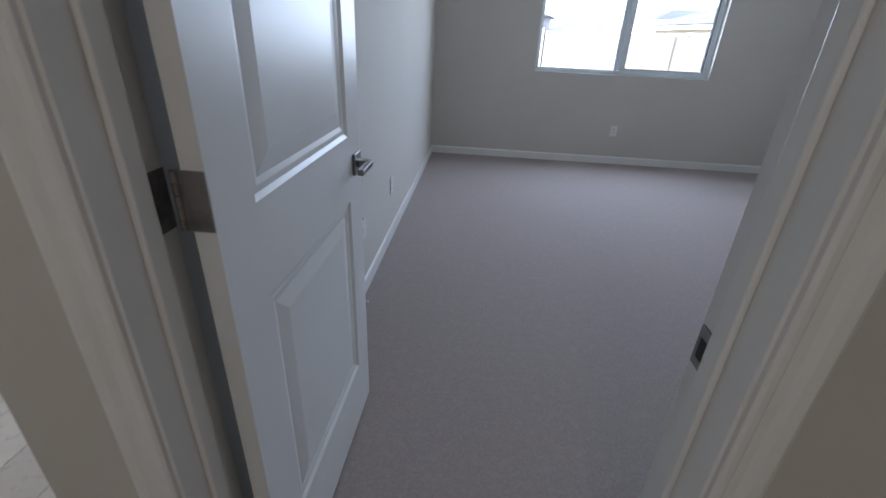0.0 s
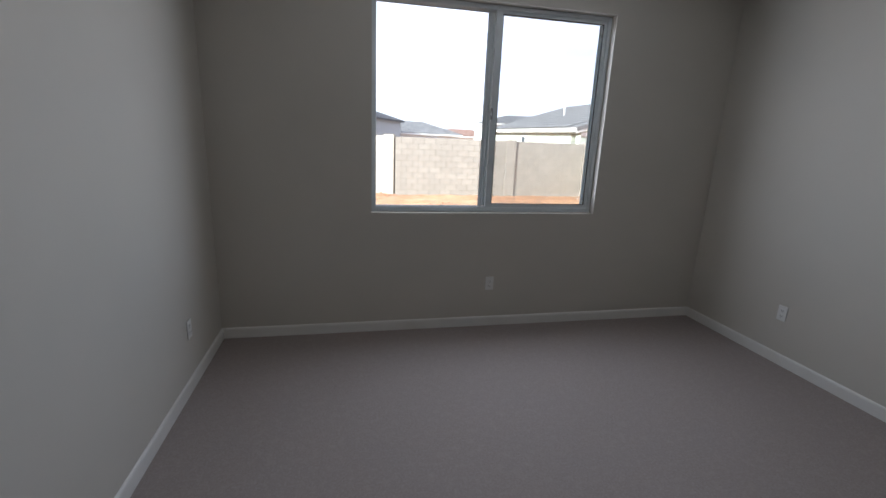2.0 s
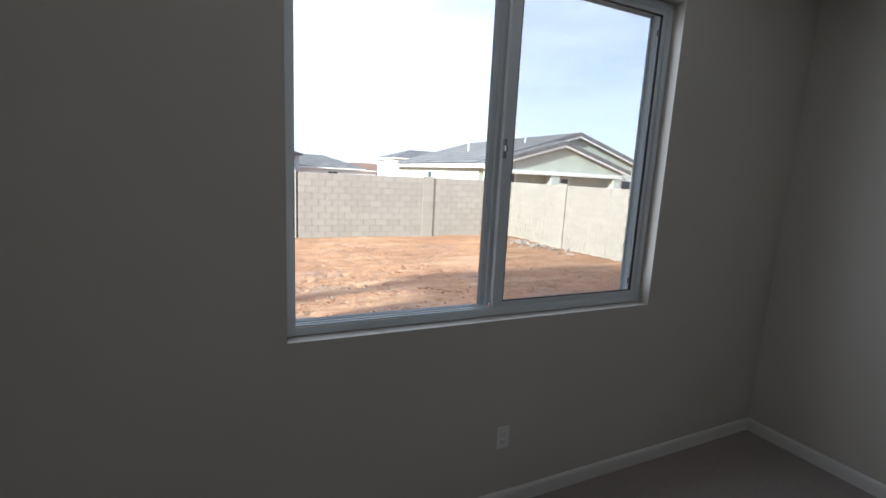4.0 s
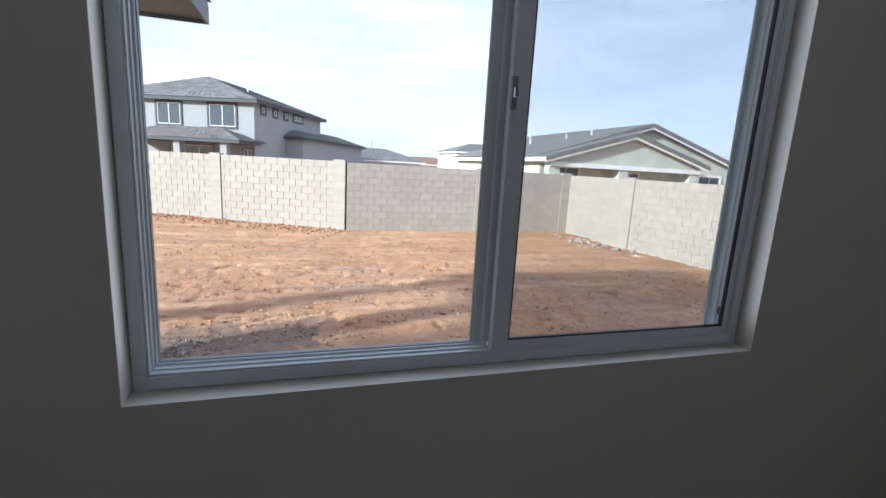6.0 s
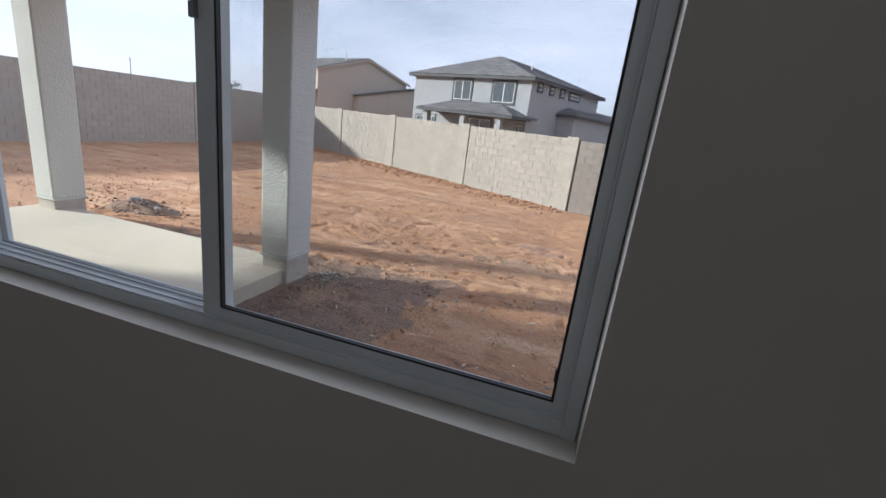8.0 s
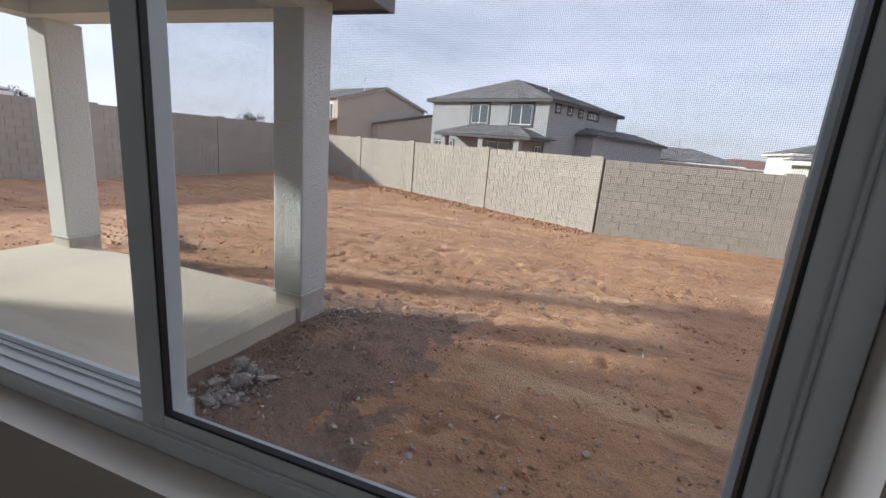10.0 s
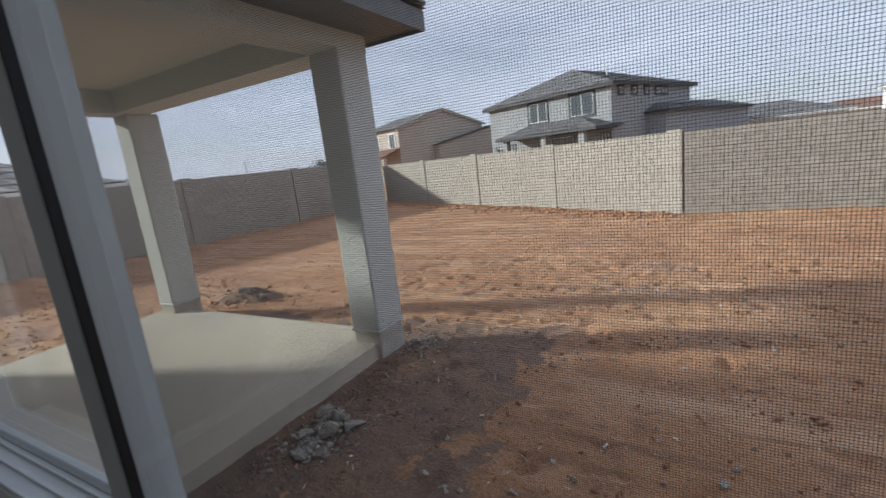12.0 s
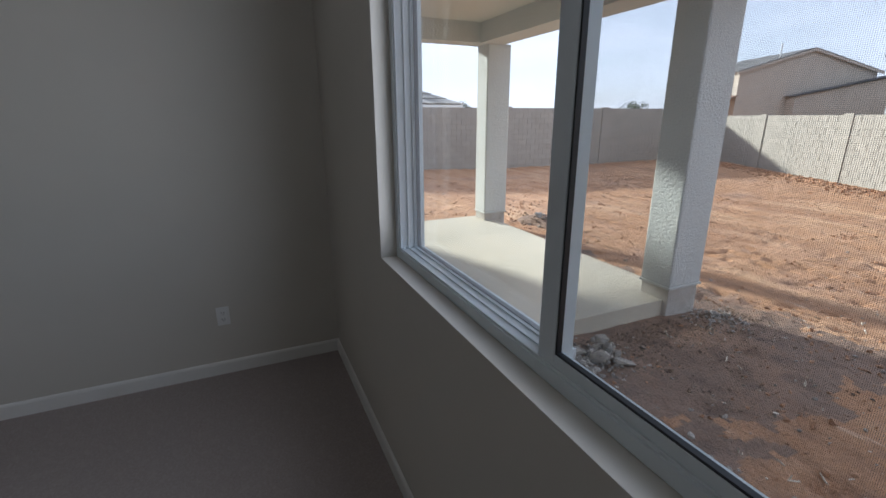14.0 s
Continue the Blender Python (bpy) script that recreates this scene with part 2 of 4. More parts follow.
# ---------------------------------------------------------------- mesh helpers
def box(bm, x0, x1, y0, y1, z0, z1, bevel=0.0):
    m = Matrix.LocRotScale(((x0 + x1) / 2, (y0 + y1) / 2, (z0 + z1) / 2), None, (x1 - x0, y1 - y0, z1 - z0))
    r = bmesh.ops.create_cube(bm, size=1, matrix=m)
    if bevel:
        edges = list({e for v in r["verts"] for e in v.link_edges})
        bmesh.ops.bevel(bm, geom=edges, offset=bevel, segments=2, affect="EDGES", profile=0.5)
    return bm


def boxes(*rows, bevel=0.0):
    bm = bmesh.new()
    for r in rows:
        box(bm, *r, bevel=bevel)
    return bm


def prism(bm, outline, a, b, place):
    """Extrudes an outline of (p, q) from a to b; place(p, q, s) gives the point."""
    va = [bm.verts.new(place(p, q, a)) for p, q in outline]
    vb = [bm.verts.new(place(p, q, b)) for p, q in outline]
    bm.faces.new(va)
    bm.faces.new(vb[::-1])
    for i in range(len(va)):
        j = (i + 1) % len(va)
        bm.faces.new((va[i], vb[i], vb[j], va[j]))
    bmesh.ops.recalc_face_normals(bm, faces=bm.faces)
    return bm


def cyl(bm, x, y, z0, z1, r0, r1=None, seg=12):
    bmesh.ops.create_cone(bm, cap_ends=True, segments=seg, radius1=r0, radius2=r0 if r1 is None else r1, depth=z1 - z0,
                          matrix=Matrix.Translation((x, y, (z0 + z1) / 2)))
    return bm


def mesh_of(name, bm, mat):
    me = bpy.data.meshes.new(name)
    bm.to_mesh(me)
    bm.free()
    me.materials.append(mat)
    return me


def part(name, bm, mat, parent, label=""):
    ob = new(name, mesh_of(name, bm, mat))
    ob.parent = parent
    return tagged(ob, label)


def solid(name, bm, mat, label, category, kind="", group=""):
    return tagged(new(name, mesh_of(name, bm, mat)), label, category, group, kind)


def thing(name, m, label, category, kind="", group=""):
    ob = new(name)
    ob.empty_display_size = 0.1
    ob.matrix_world = m
    return tagged(ob, label, category, group, kind)


# ---------------------------------------------------------------- the bedroom
XL, XR, YD, CEIL = -1.120, 2.976, -4.765, 2.74     # side walls, door wall, ceiling
WX0, WX1, WZ0, WZ1 = 0.0, 1.863, 0.972, 2.512     # window opening
WALL_OUT = 0.185
DX0, DX1, DH = -0.983, -0.200, 2.045              # door opening
DW = 0.125                                        # door wall thickness

solid("floor", boxes((XL - 0.11, XR + 0.15, YD - 0.07, WALL_OUT, -0.2, 0.0)), M_CARPET, "beige-grey low-pile carpet covering the bedroom floor", "carpet", "structure")
solid("ceiling", boxes((XL - 0.11, XR + 0.15, YD - DW, WALL_OUT, CEIL, CEIL + 0.1)), M_CEIL, "flat white painted bedroom ceiling", "ceiling", "structure")
solid("wall_window", boxes((XL - 0.11, WX0, 0, WALL_OUT, 0, CEIL), (WX1, XR + 0.15, 0, WALL_OUT, 0, CEIL),
                           (WX0, WX1, 0, 0.108, 0, WZ0), (WX0, WX1, 0.108, WALL_OUT, 0, WZ0 - 0.05), (WX0, WX1, 0, WALL_OUT, WZ1, CEIL)), M_WALL,
      "greige painted drywall wall around the window", "wall", "structure")
solid("wall_left", boxes((XL - 0.11, XL, YD - DW, 0, 0, CEIL)), M_WALL, "plain greige painted drywall side wall", "wall", "structure")
solid("wall_right", boxes((XR, XR + 0.15, YD - DW, 0, 0, CEIL)), M_WALL, "plain greige painted drywall side wall", "wall", "structure")
solid("wall_door", boxes((XL, DX0 - 0.02, YD - DW, YD, 0, CEIL), (DX1 + 0.02, XR, YD - DW, YD, 0, CEIL),
                         (DX0 - 0.02, DX1 + 0.02, YD - DW, YD, DH + 0.02, CEIL)), M_WALL,
      "greige painted drywall wall with the doorway", "wall", "structure")


def base_run(x0, y0, x1, y1, label="white painted wooden baseboard along the wall"):
    """A baseboard from one point to another, proud to the left of that way."""
    d = Vector((x1 - x0, y1 - y0, 0))
    n = Vector((-d.y, d.x, 0)).normalized()
    d.normalize()
    length = math.hypot(x1 - x0, y1 - y0)
    prof = [(0.0005, 0), (0.013, 0), (0.013, 0.068), (0.010, 0.078), (0.005, 0.083), (0.0005, 0.083)]
    bm = prism(bmesh.new(), prof, 0, length, lambda p, q, s: Vector((x0, y0, 0)) + d * s + n * p + Vector((0, 0, q)))
    return solid("baseboard", bm, M_TRIM, label, "baseboard", "structure")


base_run(XR - 0.013, 0, XL + 0.013, 0)
base_run(XL, 0, XL, YD + 0.0)
base_run(XR, YD, XR, 0)
base_run(DX1 + 0.085, YD, XR - 0.013, YD)


# door frame: jambs, stops, casings
def door_frame():
    f = thing("door_frame", pose(0, 0, 0), "white painted door frame with stepped casing", "door frame", "structure")
    y0, y1 = YD - DW - 0.002, YD + 0.002
    part("jamb", boxes((DX0 - 0.02, DX0, y0, y1, 0, DH)), M_TRIM, f)
    part("jamb", boxes((DX1, DX1 + 0.02, y0, y1, 0, DH)), M_TRIM, f)
    part("head_jamb", boxes((DX0 - 0.02, DX1 + 0.02, y0, y1, DH, DH + 0.02)), M_TRIM, f)
    ys = YD - 0.04
    part("door_stop", boxes((DX0, DX0 + 0.011, ys - 0.035, ys, 0, DH), bevel=0.003), M_TRIM, f)
    part("door_stop", boxes((DX1 - 0.011, DX1, ys - 0.035, ys, 0, DH), bevel=0.003), M_TRIM, f)
    part("door_stop", boxes((DX0 + 0.011, DX1 - 0.011, ys - 0.035, ys, DH - 0.011, DH), bevel=0.003), M_TRIM, f)
    prof = [(0, 0), (0, 0.010), (0.006, 0.013), (0.014, 0.013), (0.019, 0.009), (0.030, 0.011), (0.042, 0.016), (0.056, 0.018), (0.064, 0.014), (0.064, 0)]
    for side, yy in ((-1, YD - DW), (1, YD)):
        for xx, sx in ((DX0 - 0.006, -1), (DX1 + 0.006, 1)):
            bm = prism(bmesh.new(), prof, 0, DH + 0.006, lambda p, q, s: Vector((xx + sx * p, yy + side * q, s)))
            part("casing", bm, M_TRIM, f)
        bm = prism(bmesh.new(), prof, DX0 - 0.07, DX1 + 0.07, lambda p, q, s: Vector((s, yy + side * q, DH + 0.006 + p)))
        part("casing", bm, M_TRIM, f)
    plate = part("strike_plate", boxes((DX1 - 0.0035, DX1 - 0.0005, YD - 0.036, YD - 0.004, 0.90, 0.965)), M_HINGE, f, "dull nickel strike plate")
    part("strike_hole", boxes((DX1 - 0.0042, DX1 - 0.003, YD - 0.028, YD - 0.013, 0.915, 0.948)), M_DARK, plate)


door_frame()


def panel_door(w=0.762, h=2.03, t=0.035):
    """A two-panel door leaf, hinge edge at x = 0, visible face towards -y; placed by its empty."""
    d = thing("door_1", pose(-0.9505, YD - 0.006, 0.012, 0, 0, 89.4), "white two-panel interior door standing open", "door", "structure")
    st, panels = 0.118, ((0.235, 0.855), (1.042, h - 0.125))
    rows = [(0, st, -t, 0, 0, h), (w - st, w, -t, 0, 0, h), (st, w - st, -t, 0, 0, panels[0][0]),
            (st, w - st, -t, 0, panels[0][1], panels[1][0]), (st, w - st, -t, 0, panels[1][1], h)]
    part("leaf", boxes(*rows), M_DOOR, d)
    for z0, z1 in panels:
        bm = bmesh.new()
        for face, out in ((-t, -1), (0, 1)):
            rings = [(0.0, 0.0), (0.010, -0.007), (0.022, -0.007), (0.034, -0.010), (0.075, -0.003)]
            loops = []
            for inset, depth in rings:
                y = face + out * depth
                loops.append([bm.verts.new(p) for p in ((st + inset, y, z0 + inset), (w - st - inset, y, z0 + inset), (w - st - inset, y, z1 - inset), (st + inset, y, z1 - inset))])
            for a, b in zip(loops, loops[1:]):
                for i in range(4):
                    bm.faces.new((a[i], a[(i + 1) % 4], b[(i + 1) % 4], b[i]))
            bm.faces.new(loops[-1])
        bmesh.ops.recalc_face_normals(bm, faces=bm.faces)
        part("door_panel", bm, M_DOOR, d)
    hz = 0.954
    for sy, y in ((-1, -t), (1, 0.0)):
        a, b = sorted((y, y + sy * 0.009))
        lever = part("door_handle", boxes((w - 0.084, w - 0.020, a, b, hz - 0.032, hz + 0.032), bevel=0.003), M_METAL, d, "square satin nickel lever handle")
        a, b = sorted((y + sy * 0.008, y + sy * 0.045))
        c0, c1 = sorted((y + sy * 0.034, y + sy * 0.052))
        part("lever", boxes((w - 0.063, w - 0.041, a, b, hz - 0.011, hz + 0.011), (w - 0.155, w - 0.042, c0, c1, hz - 0.009, hz + 0.009), bevel=0.003), M_METAL, lever)
    part("latch", boxes((w - 0.0005, w + 0.002, -t + 0.006, -0.006, hz - 0.03, hz + 0.03), (w + 0.001, w + 0.011, -t + 0.012, -0.012, hz - 0.009, hz + 0.009)), M_METAL, d, "satin nickel latch")
    for z in (0.20, 1.04, 1.79):
        bm = boxes((-0.0025, -0.0003, -t + 0.002, 0.0, z, z + 0.09), (-0.0042, -0.0028, -t + 0.0, 0.012, z, z + 0.09))
        hinge = part("hinge", bm, M_HINGE, d, "dull nickel butt hinge")
        bm = bmesh.new()
        for k in range(5):
            cyl(bm, -0.003, 0.010, z + 0.018 * k + 0.0006, z + 0.018 * (k + 1) - 0.0006, 0.006)
        part("knuckle", bm, M_HINGE, hinge)
    return d


door = panel_door()
# hinge leaves on the jamb
for z in (0.212, 1.052, 1.802):
    pl = solid("hinge_plate", boxes((DX0 + 0.0002, DX0 + 0.0016, YD - 0.033, YD + 0.002, z, z + 0.09)), M_HINGE, "dull nickel hinge leaf screwed to the door jamb", "hinge", group="door hinges")
    for dz in (0.015, 0.045, 0.075):
        bm = bmesh.new()
        bmesh.ops.create_cone(bm, cap_ends=True, segments=10, radius1=0.004, radius2=0.003, depth=0.001, matrix=pose(DX0 + 0.002, YD - 0.016 - (0.008 if dz == 0.045 else 0), z + dz, 0, 90, 0))
        part("screw", bm, M_METAL, pl)


def outlet(m, label, blank=False):
    """A wall plate in the xz plane, facing -y."""
    o = thing("outlet", m, label, "outlet", group="wall outlets")
    part("plate", boxes((-0.035, 0.035, -0.006, 0.0, -0.057, 0.057), bevel=0.0022), M_PLASTIC, o)
    if blank:
        part("socket", boxes((-0.012, 0.012, -0.009, -0.004, -0.018, 0.018), bevel=0.002), M_PLASTIC, o)
        return o
    for z in (-0.02, 0.02):
        s = part("socket", boxes((-0.0165, 0.0165, -0.0085, -0.004, z - 0.014, z + 0.014), bevel=0.002), M_PLASTIC, o)
        part("slots", boxes((-0.008, -0.0055, -0.0088, -0.008, z - 0.003, z + 0.008), (0.0055, 0.008, -0.0088, -0.008, z - 0.003, z + 0.007),
                            (-0.002, 0.002, -0.0088, -0.008, z - 0.011, z - 0.007)), M_DARK, s)
    return o


outlet(pose(0.98, -0.0005, 0.378), "white duplex outlet low on the wall under the window")
outlet(pose(XL + 0.0005, -2.483, 0.372, 0, 0, 90), "white duplex outlet low on the greige side wall")
outlet(pose(XL + 0.0005, -0.662, 0.375, 0, 0, 90), "white duplex outlet on the side wall near the corner")
outlet(pose(XL + 0.0005, -3.233, 0.370, 0, 0, 90), "white cable wall plate beside the open door", True)
outlet(pose(XR - 0.0005, -0.900, 0.385, 0, 0, -90), "white duplex outlet low on the wall near the corner")


def floor_door_stop():
    s = thing("spring_door_stop", pose(XL + 0.0135, -3.42, 0.045, 0, 90, 0), "small springy door stop screwed to the baseboard", "door stop")
    bm = bmesh.new()
    for k in range(9):
        cyl(bm, 0, 0, 0.004 * k + 0.004, 0.004 * k + 0.007, 0.005 - 0.0002 * k)
    cyl(bm, 0, 0, 0, 0.006, 0.009)
    cyl(bm, 0, 0, 0.003, 0.045, 0.003)
    part("spring", bm, M_METAL, s)
    part("tip", cyl(bmesh.new(), 0, 0, 0.04, 0.052, 0.007, 0.006), M_PLASTIC, s)


floor_door_stop()


# ---------------------------------------------------------------- the sliding window
def ring(bm, x0, x1, z0, z1, w, y0, y1, bottom=None, bevel=0.0015):
    b = w if bottom is None else bottom
    box(bm, x0, x0 + w, y0, y1, z0, z1, bevel)
    box(bm, x1 - w, x1, y0, y1, z0, z1, bevel)
    box(bm, x0 + w, x1 - w, y0, y1, z0, z0 + b, bevel)
    box(bm, x0 + w, x1 - w, y0, y1, z1 - w, z1, bevel)
    return bm


def sliding_window():
    w = thing("window_1", pose(0, 0, 0), "white vinyl two-pane horizontal sliding window", "window", "structure")
    e = 0.002
    x0, x1, z0, z1 = WX0 + e, WX1 - e, WZ0 + e, WZ1 - e
    bm = boxes((x0, x0 + 0.030, 0.064, 0.172, z0 - 0.046, z1), (x1 - 0.030, x1, 0.064, 0.172, z0 - 0.046, z1), (x0 + 0.030, x1 - 0.030, 0.064, 0.172, z1 - 0.030, z1),
               (x0 + 0.030, 0.930, 0.064, 0.172, z0, z0 + 0.033), (0.930, x1 - 0.030, 0.064, 0.1035, z0, z0 + 0.033), bevel=0.0015)
    # stepped drainage ledge falling away outside the sliding half
    prism(bm, [(0.1037, z0 + 0.012), (0.1037, z0 - 0.040), (0.172, z0 - 0.046), (0.172, z0 - 0.030)], 0.9302, x1 - 0.0302, lambda p, q, k: Vector((k, p, q)))
    box(bm, x0 + 0.030, 0.930, 0.108, 0.172, z0 - 0.046, z0 - 0.0005)
    for ya, yb, ww, bb, xe in ((0.069, 0.074, 0.005, 0.006, x1 - 0.035), (0.101, 0.107, 0.004, 0.004, 0.928), (0.128, 0.133, 0.005, 0.005, 0.928)):
        xa, xb, za, zb = x0 + 0.0302, x1 - 0.0302, z0 + 0.0332, z1 - 0.0302
        box(bm, xa, xa + ww, ya, yb, za, zb, 0.001)
        box(bm, xb - ww, xb, ya, yb, za, zb, 0.001)
        box(bm, xa + ww, xb - ww, ya, yb, zb - ww, zb, 0.001)
        box(bm, xa + ww, xe, ya, yb, za, za + bb, 0.001)
    part("window_frame", bm, M_VINYL, w)
    # fixed pane, set in the outer track
    fixed = part("fixed_sash", ring(bmesh.new(), x0 + 0.0305, 0.930, z0 + 0.0332, z1 - 0.031, 0.0045, 0.134, 0.158, bottom=0.004), M_VINYL, w)
    part("stile", boxes((0.8815, 0.9105, 0.1335, 0.1575, z0 + 0.0376, z1 - 0.036), bevel=0.001), M_VINYL, fixed)
    box_stile = boxes((0.905, 0.943, 0.112, 0.1338, z0 + 0.047, z1 - 0.044), (0.931, 0.971, 0.1008, 0.123, z0 + 0.047, z1 - 0.044), bevel=0.001)
    part("interlock", box_stile, M_VINYL, fixed)
    part("gasket", ring(bmesh.new(), x0 + 0.0352, 0.8812, z0 + 0.0374, z1 - 0.0357, 0.0018, 0.1395, 0.1545, bevel=0), M_GREYG, fixed, "thin grey glazing bead")
    pane = part("pane", boxes((x0 + 0.0365, 0.8807, 0.145, 0.150, z0 + 0.0387, z1 - 0.037)), G_PANE, fixed)
    pane.visible_shadow = False
    # sliding pane, inner track
    sl, sr, sb, st = 0.920, x1 - 0.031, z0 + 0.034, z1 - 0.031
    gl, gr, gb, gt = 0.973, x1 - 0.056, z0 + 0.063, z1 - 0.054
    y0, y1 = 0.0745, 0.1005
    bm = boxes((sl, gl, y0, y1, sb, st), (gr, sr, y0, y1, sb, st), (gl, gr, y0, y1, sb, gb), (gl, gr, y0, y1, gt, st), bevel=0.0015)
    sash = part("sliding_sash", bm, M_VINYL, w)
    part("gasket", ring(bmesh.new(), gl, gr, gb, gt, 0.005, 0.0765, 0.0885, bevel=0), M_GASKET, sash, "black rubber glazing gasket")
    pane = part("pane", boxes((gl + 0.003, gr - 0.003, 0.0835, 0.0875, gb + 0.003, gt - 0.003)), G_PANE, sash)
    pane.visible_shadow = False
    part("latch", boxes((0.917, 0.933, 0.062, 0.0748, 1.70, 1.785), (0.920, 0.930, 0.050, 0.064, 1.73, 1.755), bevel=0.002), M_GREYG, sash, "grey sash latch")
    for z in (z0 + 0.10, z1 - 0.15):
        part("bumper", boxes((x1 - 0.064, x1 - 0.0605, 0.091, 0.097, z, z + 0.03), bevel=0.001), M_DARK, sash, "small black corner bumper")
    # insect screen outside the sliding half
    sx0, sx1, sz0, sz1 = 0.914, x1 - 0.0305, z0 - 0.028, z1 - 0.0305
    frame_ = part("screen_frame", ring(bmesh.new(), sx0 - 0.018, sx1, sz0, sz1, 0.012, 0.161, 0.170, bevel=0.001), M_VINYL, w, "thin pale aluminium screen frame")
    pitch, r = 0.0021, 0.00014
    verts, faces = [], []

    def strand(a, b, up):
        a, b = Vector(a), Vector(b)
        i = len(verts)
        side = Vector(up)
        for p in (a, b):
            verts.extend([p + side * r, p - side * r + Vector((0, -r, 0)), p - side * r + Vector((0, r, 0))])
        for k in range(3):
            j = (k + 1) % 3
            faces.append((i + k, i + j, i + 3 + j, i + 3 + k))
    x = sx0 - 0.005
    while x < sx1 - 0.011:
        strand((x, 0.1655, sz0 + 0.011), (x, 0.1655, sz1 - 0.011), (1, 0, 0))
        x += pitch
    z = sz0 + 0.012
    while z < sz1 - 0.011:
        strand((sx0 - 0.007, 0.1659, z), (sx1 - 0.011, 0.1659, z), (0, 0, 1))
        z += pitch
    me = bpy.data.meshes.new("screen_mesh")
    me.from_pydata([tuple(v) for v in verts], [], faces)
    me.materials.append(M_SCREEN)
    net = new("screen_mesh", me)
    net.parent = w
    tagged(net, "fine grey woven insect screen", kind="stuff")


sliding_window()

# ---------------------------------------------------------------- the hall behind the door
solid("floor_hall", boxes((-4.2, 2.2, -8.0, 0.0, -0.2, -0.012)), M_GROUT, "grey grout bed of the hall floor", "floor", "structure")
solid("ceiling_hall", boxes((-4.2, 2.2, -8.0, YD - DW, CEIL, CEIL + 0.1), (-4.2, XL - 0.11, YD - DW, 0, CEIL, CEIL + 0.1)), M_CEIL, "flat white painted hall ceiling", "ceiling", "structure")
solid("wall_hall_left", boxes((-4.3, -4.2, -8.0, 0.0, 0, CEIL)), M_WALL, "plain greige hall wall", "wall", "structure")
solid("wall_hall_back", boxes((-4.3, 2.3, -8.1, -8.0, 0, CEIL)), M_WALL, "plain greige hall wall", "wall", "structure")
solid("wall_hall_right", boxes((2.2, 2.3, -8.0, YD - DW, 0, CEIL)), M_WALL, "plain greige hall wall", "wall", "structure")
# the opening in this wall is made up, to bring light into the hall
solid("wall_hall_end", boxes((-7.7, -4.0, 0.0, WALL_OUT, -0.5, CEIL), (-1.75, XL - 0.11, 0.0, WALL_OUT, -0.5, CEIL), (-4.0, -1.75, 0.0, WALL_OUT, 2.1, CEIL), (-4.0, -1.75, 0.0, WALL_OUT, -0.5, -0.02)), M_STUCCO, "pale stucco outside wall along the patio", "wall", "structure")


def patio_door():
    """A glazed sliding door from the hall to the patio, unseen, added to let light in."""
    d = thing("patio_door", pose(0, 0, 0), "unseen white vinyl sliding glass door added to light the hall", "door", "structure")
    part("door_frame", ring(bmesh.new(), -3.998, -1.752, -0.018, 2.098, 0.05, 0.04, 0.15), M_VINYL, d)
    for x0, x1, y in ((-3.947, -2.85, 0.10), (-2.90, -1.803, 0.06)):
        sash = part("sash", ring(bmesh.new(), x0, x1, 0.033, 2.047, 0.06, y, y + 0.035), M_VINYL, d)
        pane = part("pane", boxes((x0 + 0.06, x1 - 0.06, y + 0.015, y + 0.02, 0.093, 1.987)), G_PANE, sash)
        pane.visible_shadow = False


patio_door()


def hall_planks():
    base = bpy.data.objects["floor_hall"]
    bm = boxes((0.0015, 0.1985, 0.0015, 1.1985, -0.012, 0.0), bevel=0.0015)
    me = mesh_of("plank", bm, M_TILE)
    x, k = -4.2, 0
    while x < 2.0:
        y = -8.0 + (k * 0.4) % 1.2
        while y < -1.2:
            if not (x + 0.2 > XL - 0.11 and y + 1.2 > YD - DW):
                ob = new("plank", me)
                ob.parent, ob.location = base, (x, y, 0)
            y += 1.2
        x += 0.2
        k += 1


hall_planks()

# ---------------------------------------------------------------- the yard
YARD_L, YARD_R, YARD_B, BEND = -13.9, 9.1, 12.5, 1.49
SLOPE = -0.537                                     # the far wall leaves the house's line beyond the bend


RUTS = [(6.1, 0.10), (7.0, 0.08), (7.6, 0.06), (8.2, 0.07), (8.7, 0.05), (9.0, 0.05), (9.5, 0.03), (9.9, 0.03), (10.3, 0.00), (10.7, 0.02), (11.1, -0.03), (11.5, -0.02), (11.9, -0.05), (12.4, -0.20), (13.2, -0.28)]


def ground_z(x, y):
    k = min(max((y - 1.5) / 8.0, 0), 1)
    z = -0.235 - 0.255 * k * k * (3 - 2 * k)
    if 0.2 < y < 30 and -14 < x < 10:
        z += 0.035 * (noise.noise((x * 0.45, y * 0.45, 3.1))) + 0.022 * noise.noise((x * 1.6, y * 1.6, 7.7)) + 0.014 * noise.noise((x * 4.1, y * 4.1, 1.7))
        for k, (y_rut, lean) in enumerate(RUTS):
            d = (y - y_rut - lean * x - 0.12 * math.sin(x * 0.7 + k)) / 0.11
            if abs(d) < 4:
                tread = 0.5 + 0.5 * noise.noise((x * 0.8, y_rut, 0)) + 0.35 * noise.noise((x * 5.5, y * 5.5, y_rut))
                z += 0.036 * (0.65 * math.exp(-(abs(d) - 1.5) ** 2) - math.exp(-d * d)) * tread
    return z


